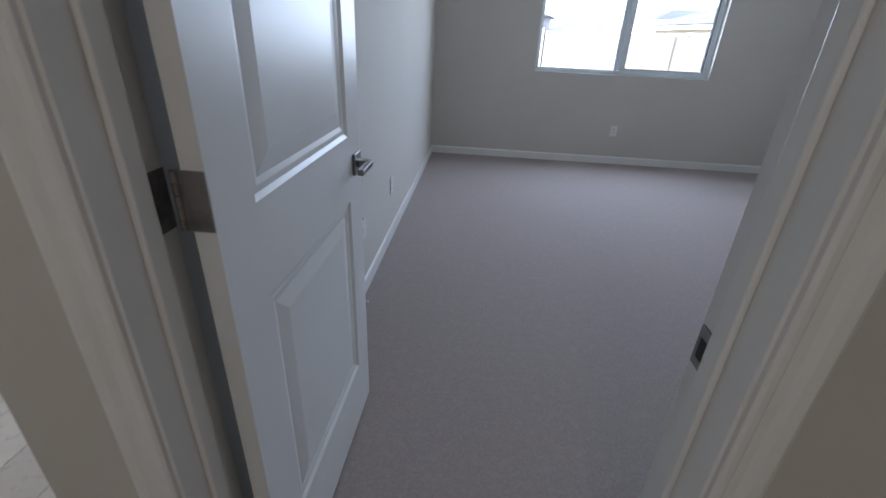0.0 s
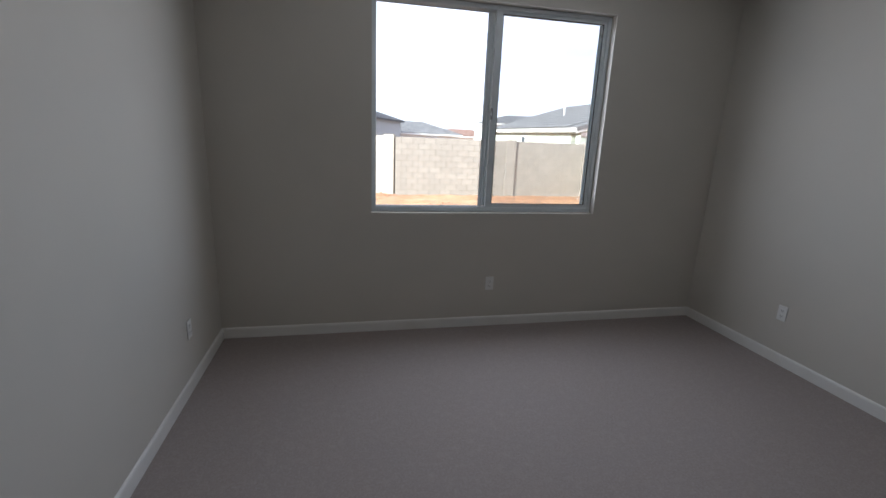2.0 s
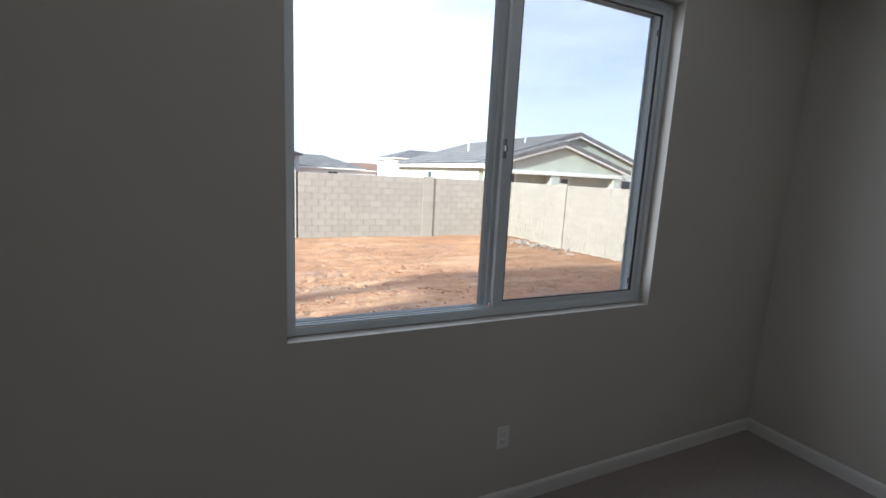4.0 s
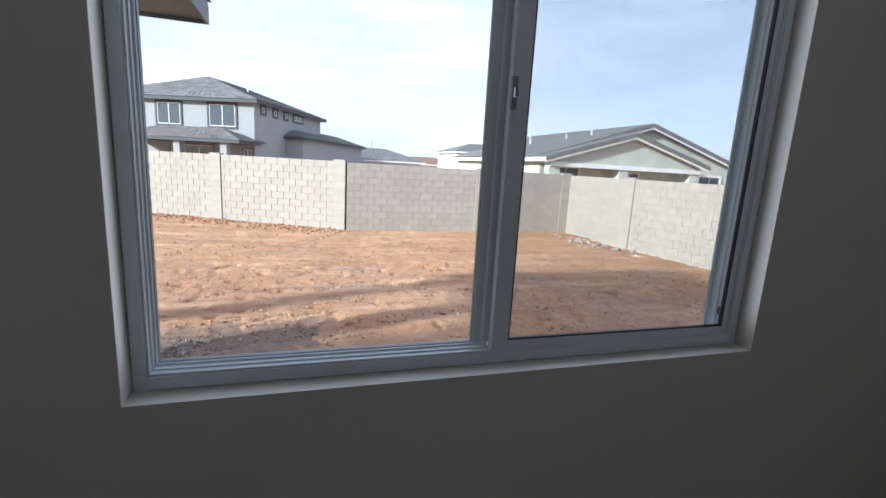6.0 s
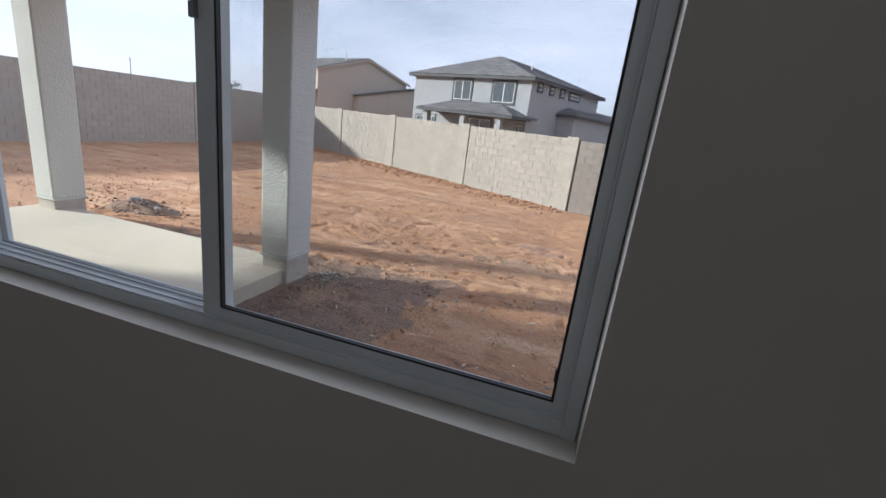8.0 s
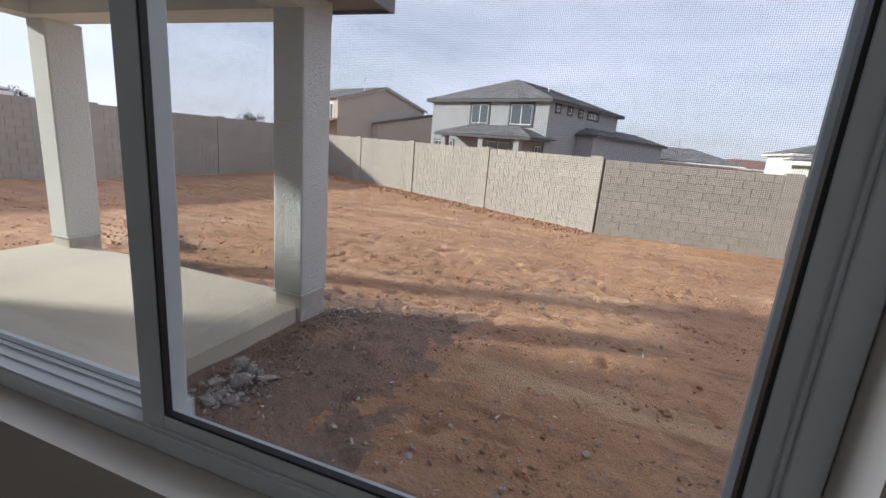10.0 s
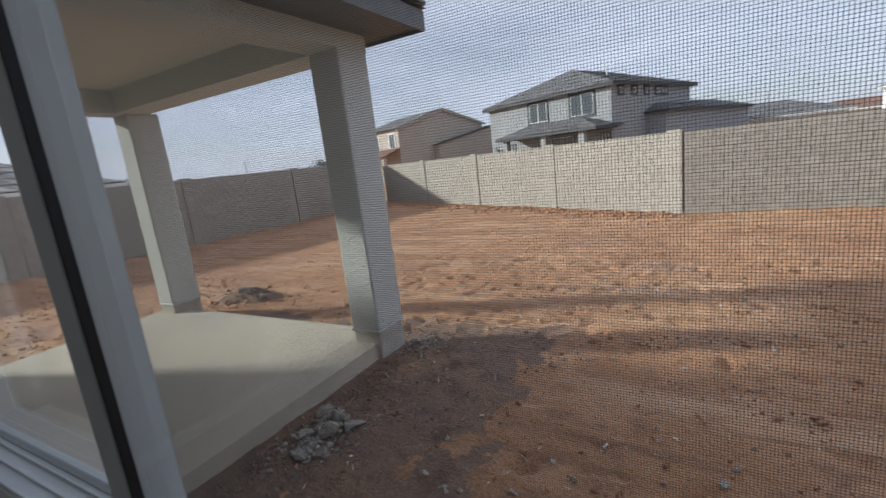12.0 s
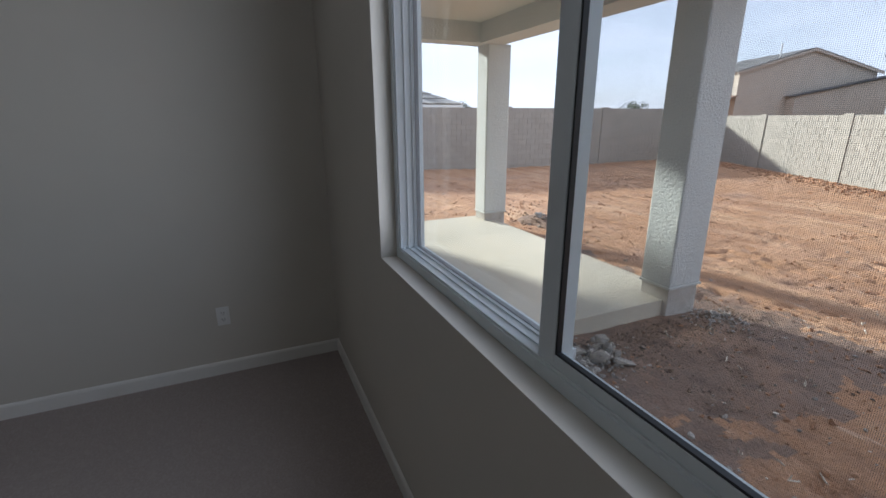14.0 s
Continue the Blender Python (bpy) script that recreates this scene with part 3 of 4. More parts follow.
def ground():
    def axis(lo, hi, step, fine0, fine1, fine, ends):
        a = [v for v in np.arange(lo, hi + 0.001, step) if not fine0 - 0.001 < v < fine1 + 0.001]
        a = sorted(a + list(np.arange(fine0, fine1 + 0.001, fine)))
        return np.array([-e for e in reversed(ends)] + a + list(ends))
    far = (26, 45, 80, 160, 400, 1200, 4000)
    xs, ys = axis(-16, 12, 0.125, -3, 6.5, 0.034, far), axis(-16, 22, 0.125, 0.2, 14, 0.037, far)
    ys = np.array([y for i, y in enumerate(ys) if y >= 0 or y <= -16 or i % 12 == 0])
    zs = np.array([[ground_z(x, y) for x in xs] for y in ys])
    X, Y = np.meshgrid(xs, ys)
    rough = np.array([[noise.noise((x * 9.3, y * 9.3, 2.2)) + 0.6 * noise.noise((x * 19, y * 19, 5.2)) if 0.3 < y < 8 and -3 < x < 6.5 else 0.0 for x in xs] for y in ys])
    zs += 0.009 * rough
    # footprints and scuffs
    for _ in range(420):
        px, py, turn = random.uniform(-5.5, 6.8), random.uniform(0.9, 7.8), random.uniform(0, 3.14)
        if px < -0.6 and py < 3.6:
            continue
        i0, i1 = np.searchsorted(xs, (px - 0.35, px + 0.35))
        j0, j1 = np.searchsorted(ys, (py - 0.35, py + 0.35))
        dx, dy = X[j0:j1, i0:i1] - px, Y[j0:j1, i0:i1] - py
        u, v = dx * math.cos(turn) + dy * math.sin(turn), dy * math.cos(turn) - dx * math.sin(turn)
        r2 = (u / random.uniform(0.09, 0.17)) ** 2 + (v / random.uniform(0.05, 0.08)) ** 2
        zs[j0:j1, i0:i1] += random.uniform(0.018, 0.06) * (0.55 * r2 - 1) * np.exp(-r2)
    nx = len(xs)
    verts = np.stack([X.ravel(), Y.ravel(), zs.ravel()], 1).tolist()
    faces = [(j * nx + i, j * nx + i + 1, (j + 1) * nx + i + 1, (j + 1) * nx + i) for j in range(len(ys) - 1) for i in range(nx - 1)]
    me = bpy.data.meshes.new("ground")
    me.from_pydata(verts, [], faces)
    me.polygons.foreach_set("use_smooth", [True] * len(faces))
    me.materials.append(M_DIRT)
    me.materials.append(M_TURNED_SHADE)

    # zone by slab and house: turned soil plus shade put into the colour
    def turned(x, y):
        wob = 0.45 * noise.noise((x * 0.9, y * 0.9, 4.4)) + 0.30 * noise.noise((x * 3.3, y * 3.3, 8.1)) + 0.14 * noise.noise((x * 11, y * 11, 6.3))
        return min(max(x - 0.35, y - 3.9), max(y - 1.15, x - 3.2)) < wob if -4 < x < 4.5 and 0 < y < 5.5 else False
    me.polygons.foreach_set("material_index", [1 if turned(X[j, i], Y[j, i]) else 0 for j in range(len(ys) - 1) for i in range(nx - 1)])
    tagged(new("ground", me), "bare graded reddish desert dirt with tracks and clods", "dirt", kind="structure")


ground()


def lump(bm, x, y, z, r, flat=0.7, sub=1):
    s = bmesh.ops.create_icosphere(bm, subdivisions=sub, radius=r, matrix=Matrix.Translation((x, y, z)) @ Euler([random.uniform(0, 6.3) for _ in range(3)]).to_matrix().to_4x4() @ Matrix.Diagonal((1, random.uniform(0.6, 1), random.uniform(0.4, flat), 1)))
    for v in s["verts"]:
        v.co += Vector([random.uniform(-0.22, 0.22) * r for _ in range(3)])


def scatter(name, label, category, mat, count, spread, size, sub=1, long=1.0):
    """Many lumps joined, too many to count; spread() gives a place."""
    base = bmesh.new()
    lump(base, 0, 0, 0, 1.0, 0.75, sub)
    base.verts.ensure_lookup_table()
    bv = np.array([v.co[:] for v in base.verts])
    bf = np.array([[v.index for v in f.verts] for f in base.faces])
    base.free()
    vs, fs, n = [], [], 0
    for _ in range(count):
        x, y, lift = spread()
        r = size()
        rot = np.array(Euler([random.uniform(0, 6.3) for _ in range(3)]).to_matrix())
        p = (bv * np.random.uniform(0.55, 1.15, (1, 3)) * (long, 1, 1)) @ rot.T * r * np.random.uniform(0.85, 1.15, bv.shape)
        p[:, 2] *= 0.8
        p += (x, y, ground_z(x, y) + lift + r * 0.25)
        vs.append(p)
        fs.append(bf + n)
        n += len(bv)
    me = bpy.data.meshes.new(name)
    me.from_pydata(np.concatenate(vs).tolist(), [], np.concatenate(fs).tolist())
    me.materials.append(mat)
    return tagged(new(name, me), label, category, kind="stuff")


def yard_place():
    while True:
        x, y = random.uniform(-12, 8.8), 0.4 + 12 * random.random() ** 1.5
        if -5.0 < x < -0.8 and y < 3.4:
            continue
        if x < BEND or y < YARD_B - 0.2:
            return x, y, 0


CLUMPS = [yard_place() for _ in range(170)]


def clump_place():
    x, y, _ = random.choice(CLUMPS)
    return x + random.gauss(0, 0.16), y + random.gauss(0, 0.10), 0


def slab_side():
    """The strip of turned soil beside the slab and under the window."""
    if random.random() < 0.6:
        return -0.88 + abs(random.gauss(0, 0.28)), random.uniform(0.5, 3.7), 0
    return random.uniform(-0.9, 4.5), 0.3 + abs(random.gauss(0, 0.3)), 0


scatter("dirt_clods", "small clods and crumbs of dry red dirt", "dirt clods", M_CLOD, 6500, yard_place, lambda: random.choice((0.006, 0.008, 0.010, 0.014, 0.020, 0.028)) * random.uniform(0.7, 1.3))
scatter("clod_clusters", "clusters of broken red clods kicked up on the dirt", "dirt clods", M_CLOD, 3400, clump_place, lambda: random.choice((0.010, 0.015, 0.020, 0.032)) * random.uniform(0.7, 1.3))
scatter("dark_soil", "dark soil crumbs turned over beside the slab", "soil", M_DARKSOIL, 5200, slab_side, lambda: random.choice((0.004, 0.005, 0.007, 0.009, 0.013)) * random.uniform(0.7, 1.3))
scatter("pale_pebbles", "scattered pale pebbles and concrete crumbs on the dirt", "pebbles", M_RUBBLE, 1000, yard_place, lambda: random.choice((0.006, 0.009, 0.012, 0.018, 0.024)) * random.uniform(0.7, 1.3))
scatter("pale_litter", "pale straws, splinters and scraps lying on the dirt", "litter", M_STRAW, 520, yard_place, lambda: random.choice((0.003, 0.004, 0.006)) * random.uniform(0.7, 1.3), long=6.0)


def near_window():
    """The stretch of yard just outside the window."""
    while True:
        x, y = random.uniform(-0.85, 4.2), 0.45 + 5.2 * random.random()
        if random.random() < 1.15 - 0.16 * y:
            return x, y, 0


scatter("pale_litter", "pale splinters, straws and scraps dropped outside the window", "litter", M_STRAW, 520, near_window, lambda: random.choice((0.003, 0.004, 0.005, 0.007, 0.009)) * random.uniform(0.7, 1.3), long=5.0)
scatter("pale_pebbles", "pale stone chips and mortar crumbs outside the window", "pebbles", M_RUBBLE, 480, near_window, lambda: random.choice((0.005, 0.006, 0.008, 0.010, 0.013, 0.018, 0.026)) * random.uniform(0.7, 1.3))
SCUFFS = [near_window() for _ in range(34)]


def scuff_place():
    x, y, _ = random.choice(SCUFFS)
    return x + random.gauss(0, 0.11), y + random.gauss(0, 0.06), -0.004


scatter("dark_clods", "dark brown clods kicked up outside the window", "dirt clods", M_DARKSOIL, 400, scuff_place, lambda: random.choice((0.007, 0.010, 0.014, 0.020)) * random.uniform(0.7, 1.3))


def foot_of_wall():
    s = random.uniform(0, 15)
    d = abs(random.gauss(0, 0.55))
    return BEND - s * 0.88 - 0.47 * d, YARD_B + s * 0.473 - 0.25 - 0.88 * d, 0


scatter("dirt_ridge_clods", "heaped clods of red dirt along the foot of the block wall", "dirt clods", M_CLOD, 1100, foot_of_wall, lambda: random.uniform(0.02, 0.08))


def pile(name, label, cx, cy, sx, sy, h, count, rmin, rmax, mat=None):
    def place():
        x, y = random.gauss(0, 0.5), random.gauss(0, 0.5)
        return cx + x * sx, cy + y * sy, h * max(0, 1 - (x * x + y * y) * 1.2) * random.random()
    return scatter(name, label, "rubble", mat or M_RUBBLE, count, place, lambda: random.uniform(rmin, rmax) * random.choice((0.5, 0.7, 1, 1)))


pile("rubble_pile", "small heap of broken grey concrete and stones by the patio slab", -0.60, 1.74, 0.24, 0.30, 0.05, 170, 0.012, 0.035)
pile("rubble_pile", "larger pale broken stones heaped on the grey rubble", -0.62, 1.79, 0.17, 0.24, 0.16, 34, 0.045, 0.085)


def mound(cx, cy, rx, ry, h):
    """A smooth low heap of dirt with an uneven outline."""
    n, rings = 40, 12
    verts, faces = [], []
    for i in range(rings + 1):
        for k in range(n):
            a = 6.2832 * k / n
            u = i / rings * (1 + 0.22 * noise.noise((math.cos(a) * 1.7, math.sin(a) * 1.7, 9.0)))
            x, y = cx + rx * u * math.cos(a), cy + ry * u * math.sin(a)
            lift = h * max(0.0, math.cos(min(i / rings, 1) * 1.62)) * (1 + 0.5 * noise.noise((x * 4, y * 4, 1.0))) + 0.02 * noise.noise((x * 14, y * 14, 3.0))
            verts.append((x, y, ground_z(x, y) - 0.03 + lift))
    for i in range(rings):
        for k in range(n):
            faces.append((i * n + k, i * n + (k + 1) % n, (i + 1) * n + (k + 1) % n, (i + 1) * n + k))
    me = bpy.data.meshes.new("dirt_mound")
    me.from_pydata(verts, [], faces)
    me.polygons.foreach_set("use_smooth", [True] * len(faces))
    me.materials.append(M_TURNED_SHADE)
    return tagged(new("dirt_mound", me), "low mound of dark dirt beyond the patio", "dirt mound")


mound(-4.6, 4.28, 0.62, 0.46, 0.19)
pile("mound_clods", "dark clods tumbled over the low dirt mound", -4.6, 4.26, 0.75, 0.5, 0.12, 260, 0.015, 0.04, M_DARKSOIL)
pile("rubble_pile", "pale broken concrete scraps on the dirt mound", -4.5, 4.25, 0.45, 0.3, 0.20, 26, 0.04, 0.10)
pile("pale_gravel", "thin patch of pale gravel trodden into the dirt", 0.95, 5.7, 0.75, 0.32, 0.01, 420, 0.006, 0.018)
pile("pale_gravel", "small patch of pale gravel on the dirt outside the window", 3.0, 2.9, 0.35, 0.2, 0.01, 120, 0.006, 0.018)
pile("rubble_pile", "loose stones and concrete scraps along the side wall", 8.35, 9.9, 0.5, 1.5, 0.08, 120, 0.03, 0.10)
pile("rubble_pile", "mortar crumbs spilled round the patio post", -0.72, 3.35, 0.35, 0.3, 0.03, 130, 0.01, 0.03)

# ---------------------------------------------------------------- the covered patio
SLAB = -0.12
PX0, PX1, PY1 = -4.95, -1.0, 3.26
solid("patio_slab", boxes((PX0, PX1, WALL_OUT, PY1, SLAB - 0.2, SLAB), bevel=0.006), M_CONC, "pale broom-finished concrete patio slab", "patio", "structure")


def post(m, label):
    p = thing("patio_post", m, label, "post", group="patio posts")
    part("shaft", boxes((-0.163, 0.163, -0.2, 0.2, 0.135, 2.66), bevel=0.018), M_STUCCO, p)
    bm = boxes((-0.172, 0.172, -0.209, 0.209, 0.118, 0.140), bevel=0.004)
    part("weep_screed", bm, M_STUCCO, p, "thin stucco drip edge")
    part("footing", boxes((-0.152, 0.152, -0.189, 0.189, -0.26, 0.119), bevel=0.01), M_FOOT, p, "bare pale concrete footing")
    return p


post_a = post(pose(-1.098, 3.12, SLAB), "square pale grey stucco patio post at the slab corner")
copy_thing(post_a, pose(-4.70, 3.25, SLAB))


def patio_roof():
    r = thing("patio_roof", pose(0, 0, 0), "stuccoed patio roof with boxed beams and grey tile edge", "patio roof", "structure")
    xb0, xb1, yb0, yb1, zb, zc = -4.87, -0.935, 2.92, 3.32, 2.53, 2.80
    part("beam", boxes((xb0, xb1, yb0, yb1, zb, zc + 0.1)), M_STUCCO, r)
    part("beam", boxes((xb0, xb0 + 0.33, WALL_OUT, yb0, zb + 0.003, zc + 0.1)), M_STUCCO, r)
    part("beam", boxes((xb1 - 0.33, xb1, WALL_OUT, yb0, zb + 0.003, zc + 0.1)), M_STUCCO, r)
    part("soffit", boxes((xb0 + 0.33, xb1 - 0.33, WALL_OUT, yb0, zc, zc + 0.06)), M_PATIOCEIL, r, "cream painted patio ceiling")
    ov = 0.50
    part("eave_soffit", boxes((xb0 - ov, xb1 + ov - 0.03, yb1, yb1 + 0.22, zc - 0.12, zc - 0.09), (xb1, xb1 + ov - 0.03, WALL_OUT, yb1, zc - 0.12, zc - 0.09), (xb0 - ov, xb0, WALL_OUT, yb1, zc - 0.12, zc - 0.09)), M_FASCIA, r)
    ye = yb1 + 0.24
    part("fascia", boxes((xb0 - ov, xb1 + ov, ye - 0.025, ye, zc - 0.15, zc + 0.02), (xb1 + ov - 0.025, xb1 + ov, WALL_OUT, ye - 0.025, zc - 0.15, zc + 0.02), (xb0 - ov, xb0 - ov + 0.025, WALL_OUT, ye - 0.025, zc - 0.15, zc + 0.02)), M_FASCIA, r, "dark grey fascia board")
    return r


patio_roof()


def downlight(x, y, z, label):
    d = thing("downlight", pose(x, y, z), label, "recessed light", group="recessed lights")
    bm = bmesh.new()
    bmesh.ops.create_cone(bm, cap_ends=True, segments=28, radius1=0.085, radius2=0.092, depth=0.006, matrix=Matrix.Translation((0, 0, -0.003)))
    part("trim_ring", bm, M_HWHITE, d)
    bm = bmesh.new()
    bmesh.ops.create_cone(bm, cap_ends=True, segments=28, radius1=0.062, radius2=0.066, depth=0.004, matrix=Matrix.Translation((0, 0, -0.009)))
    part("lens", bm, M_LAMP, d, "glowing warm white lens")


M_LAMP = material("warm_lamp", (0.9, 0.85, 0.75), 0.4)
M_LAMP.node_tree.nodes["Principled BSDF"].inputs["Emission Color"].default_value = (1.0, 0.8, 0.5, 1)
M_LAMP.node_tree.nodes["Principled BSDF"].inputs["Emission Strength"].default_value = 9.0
downlight(-3.05, 1.52, 2.80, "round recessed patio ceiling light, switched on")
# assumed hall fitting with a warm fill lamp, out of view, added for brightness
downlight(-0.6, -6.6, CEIL, "round recessed ceiling light added out of view to fill the hall")
hall_fill_lamp = new("hall_fill_lamp", bpy.data.lights.new("hall_fill_lamp", "AREA"))
hall_fill_lamp.data.shape, hall_fill_lamp.data.size, hall_fill_lamp.data.energy, hall_fill_lamp.data.color = "DISK", 0.12, 1.1, (1.0, 0.86, 0.70)
hall_fill_lamp.matrix_world = pose(-0.6, -6.6, CEIL - 0.015)


def tile_slope(parent, a, b, c, d, rows=10, cols=16, mat=None, thick=0.03, name="roof_tiles"):
    """Overlapping tile courses on the quad a-b (eave) d-c (ridge); each course is a row of thin tilted slabs."""
    a, b, c, d = map(Vector, (a, b, c, d))
    n = (b - a).cross(d - a).normalized()
    if n.z < 0:
        n = -n
    verts, faces = [], []
    for i in range(rows):
        t0, t1 = i / rows, min((i + 1.15) / rows, 1.0)
        for j in range(cols):
            s0, s1 = j / cols + 0.04 / cols, (j + 0.96) / cols
            k = len(verts)
            for s, t in ((s0, t0), (s1, t0), (s1, t1), (s0, t1)):
                p = (a.lerp(b, s)).lerp(d.lerp(c, s), t)
                lift = thick * (1.6 if t == t0 else 0.7)
                verts.append(p + n * lift)
                verts.append(p + n * (lift - thick * 0.6))
            faces += [(k, k + 2, k + 4, k + 6), (k + 1, k + 7, k + 5, k + 3), (k, k + 1, k + 3, k + 2), (k + 2, k + 3, k + 5, k + 4), (k + 6, k + 4, k + 5, k + 7), (k, k + 6, k + 7, k + 1)]
    k = len(verts)
    verts += [a, b, c, d]
    faces.append((k, k + 1, k + 2, k + 3))
    me = bpy.data.meshes.new(name)
    me.from_pydata([tuple(v) for v in verts], [], faces)
    me.materials.append(mat or M_ROOF)
    ob = new(name, me)
    ob.parent = parent
    tagged(ob, kind="stuff")
    return ob


def own_roof():
    """The roof of the house that the bedroom is in, with the patio's hip."""
    r = thing("house_roof", pose(0, 0, 0), "low hipped grey tile roof over the house", "roof", "structure")
    x0, x1, y1, z0 = -8.8, 4.0, 0.68, 2.80
    zr = 4.4
    tile_slope(r, (x0, y1, z0), (x1, y1, z0), (x1 - 6, y1 - 6, zr), (x0 + 6, y1 - 6, zr), 14, 36)
    tile_slope(r, (x1, y1, z0), (x1, -10, z0), (x1 - 6, -5, zr), (x1 - 6, y1 - 6, zr), 14, 30)
    tile_slope(r, (x0, -10, z0), (x0, y1, z0), (x0 + 6, y1 - 6, zr), (x0 + 6, -5, zr), 14, 30)
    tile_slope(r, (x1, -10, z0), (x0, -10, z0), (x0 + 6, -5, zr), (x1 - 6, -5, zr), 14, 36)
    px0, px1, py1 = -5.43, -0.41, 3.58
    tile_slope(r, (px0, py1, z0 + 0.04), (px1, py1, z0 + 0.04), (px1 - 2.58, py1 - 2.6, z0 + 0.78), (px0 + 2.58, py1 - 2.6, z0 + 0.78), 8, 17)
    tile_slope(r, (px1, py1, z0 + 0.04), (px1, 0.2, z0 + 0.04), (px1 - 2.58, -1.5, z0 + 0.78), (px1 - 2.58, py1 - 2.6, z0 + 0.78), 8, 11)
    tile_slope(r, (px0, 0.2, z0 + 0.04), (px0, py1, z0 + 0.04), (px0 + 2.58, py1 - 2.6, z0 + 0.78), (px0 + 2.58, -1.5, z0 + 0.78), 8, 11)


own_roof()
solid("wall_house_side", boxes((XR + 0.15, 3.5, -8.1, WALL_OUT, -0.5, CEIL), (XL - 0.11, 3.5, WALL_OUT - 0.02, WALL_OUT + 0.02, -0.5, -0.02)), M_STUCCO, "pale stucco outside wall of the house", "wall", "structure")

# ---------------------------------------------------------------- neighbouring houses
def frame_of(origin, u):
    """A pose whose x runs along u on the ground."""
    return pose(origin[0], origin[1], 0, 0, 0, math.degrees(math.atan2(u[1], u[0])))


def house_window(parent, x0, x1, z0, z1, y, out=-1, axis="x", panes=2, trim=0.12, mat=None):
    """A window with trim on a wall at y (axis x) or x (axis y), proud towards out."""
    def bx(a0, a1, d0, d1, b0, b1):
        lo, hi = sorted((y + out * d0, y + out * d1))
        return (a0, a1, lo, hi, b0, b1) if axis == "x" else (lo, hi, a0, a1, b0, b1)
    w = part("window", boxes(bx(x0 - trim, x0, 0, 0.06, z0 - trim, z1 + trim), bx(x1, x1 + trim, 0, 0.06, z0 - trim, z1 + trim), bx(x0, x1, 0, 0.06, z1, z1 + trim), bx(x0, x1, 0, 0.06, z0 - trim, z0)), mat or M_HTRIM, parent)
    f = 0.05
    rows = [bx(x0, x0 + f, 0.0, 0.04, z0, z1), bx(x1 - f, x1, 0.0, 0.04, z0, z1), bx(x0 + f, x1 - f, 0.0, 0.04, z0, z0 + f), bx(x0 + f, x1 - f, 0.0, 0.04, z1 - f, z1)]
    step = (x1 - x0) / panes
    for k in range(1, panes):
        rows.append(bx(x0 + step * k - f / 2, x0 + step * k + f / 2, 0.0, 0.04, z0 + f, z1 - f))
    part("window_frame", boxes(*rows), M_HWHITE, w)
    for k in range(panes):
        part("pane", boxes(bx(x0 + step * k + f * 0.6, x0 + step * (k + 1) - f * 0.6, 0.004, 0.015, z0 + f, z1 - f)), M_HGLASS, w)
    return w


def hip(parent, x0, x1, y0, y1, z, zr, inset, mat=None, rows=12):
    """A hipped roof with its ridge along the longer side."""
    if x1 - x0 >= y1 - y0:
        ym = (y0 + y1) / 2
        p, q = (x0 + inset, ym, zr), (x1 - inset, ym, zr)
        quads = [((x0, y0, z), (x1, y0, z), q, p), ((x1, y1, z), (x0, y1, z), p, q), ((x1, y0, z), (x1, y1, z), q, q), ((x0, y1, z), (x0, y0, z), p, p)]
    else:
        xm = (x0 + x1) / 2
        p, q = (xm, y0 + inset, zr), (xm, y1 - inset, zr)
        quads = [((x0, y0, z), (x1, y0, z), p, p), ((x1, y1, z), (x0, y1, z), q, q), ((x1, y0, z), (x1, y1, z), q, p), ((x0, y1, z), (x0, y0, z), p, q)]
    for a, b, c, d in quads:
        cols = max(6, int((Vector(b) - Vector(a)).length / 0.5))
        tile_slope(parent, a, b, c, d, rows, cols, mat, 0.05)


def eave_band(parent, x0, x1, y0, y1, z, mat, h=0.2):
    part("fascia", boxes((x0, x1, y0, y0 + 0.05, z - h, z), (x0, x1, y1 - 0.05, y1, z - h, z), (x0, x0 + 0.05, y0 + 0.05, y1 - 0.05, z - h, z), (x1 - 0.05, x1, y0 + 0.05, y1 - 0.05, z - h, z),
                         (x0 + 0.05, x1 - 0.05, y0 + 0.05, y1 - 0.05, z - 0.06, z - 0.03)), mat, parent)


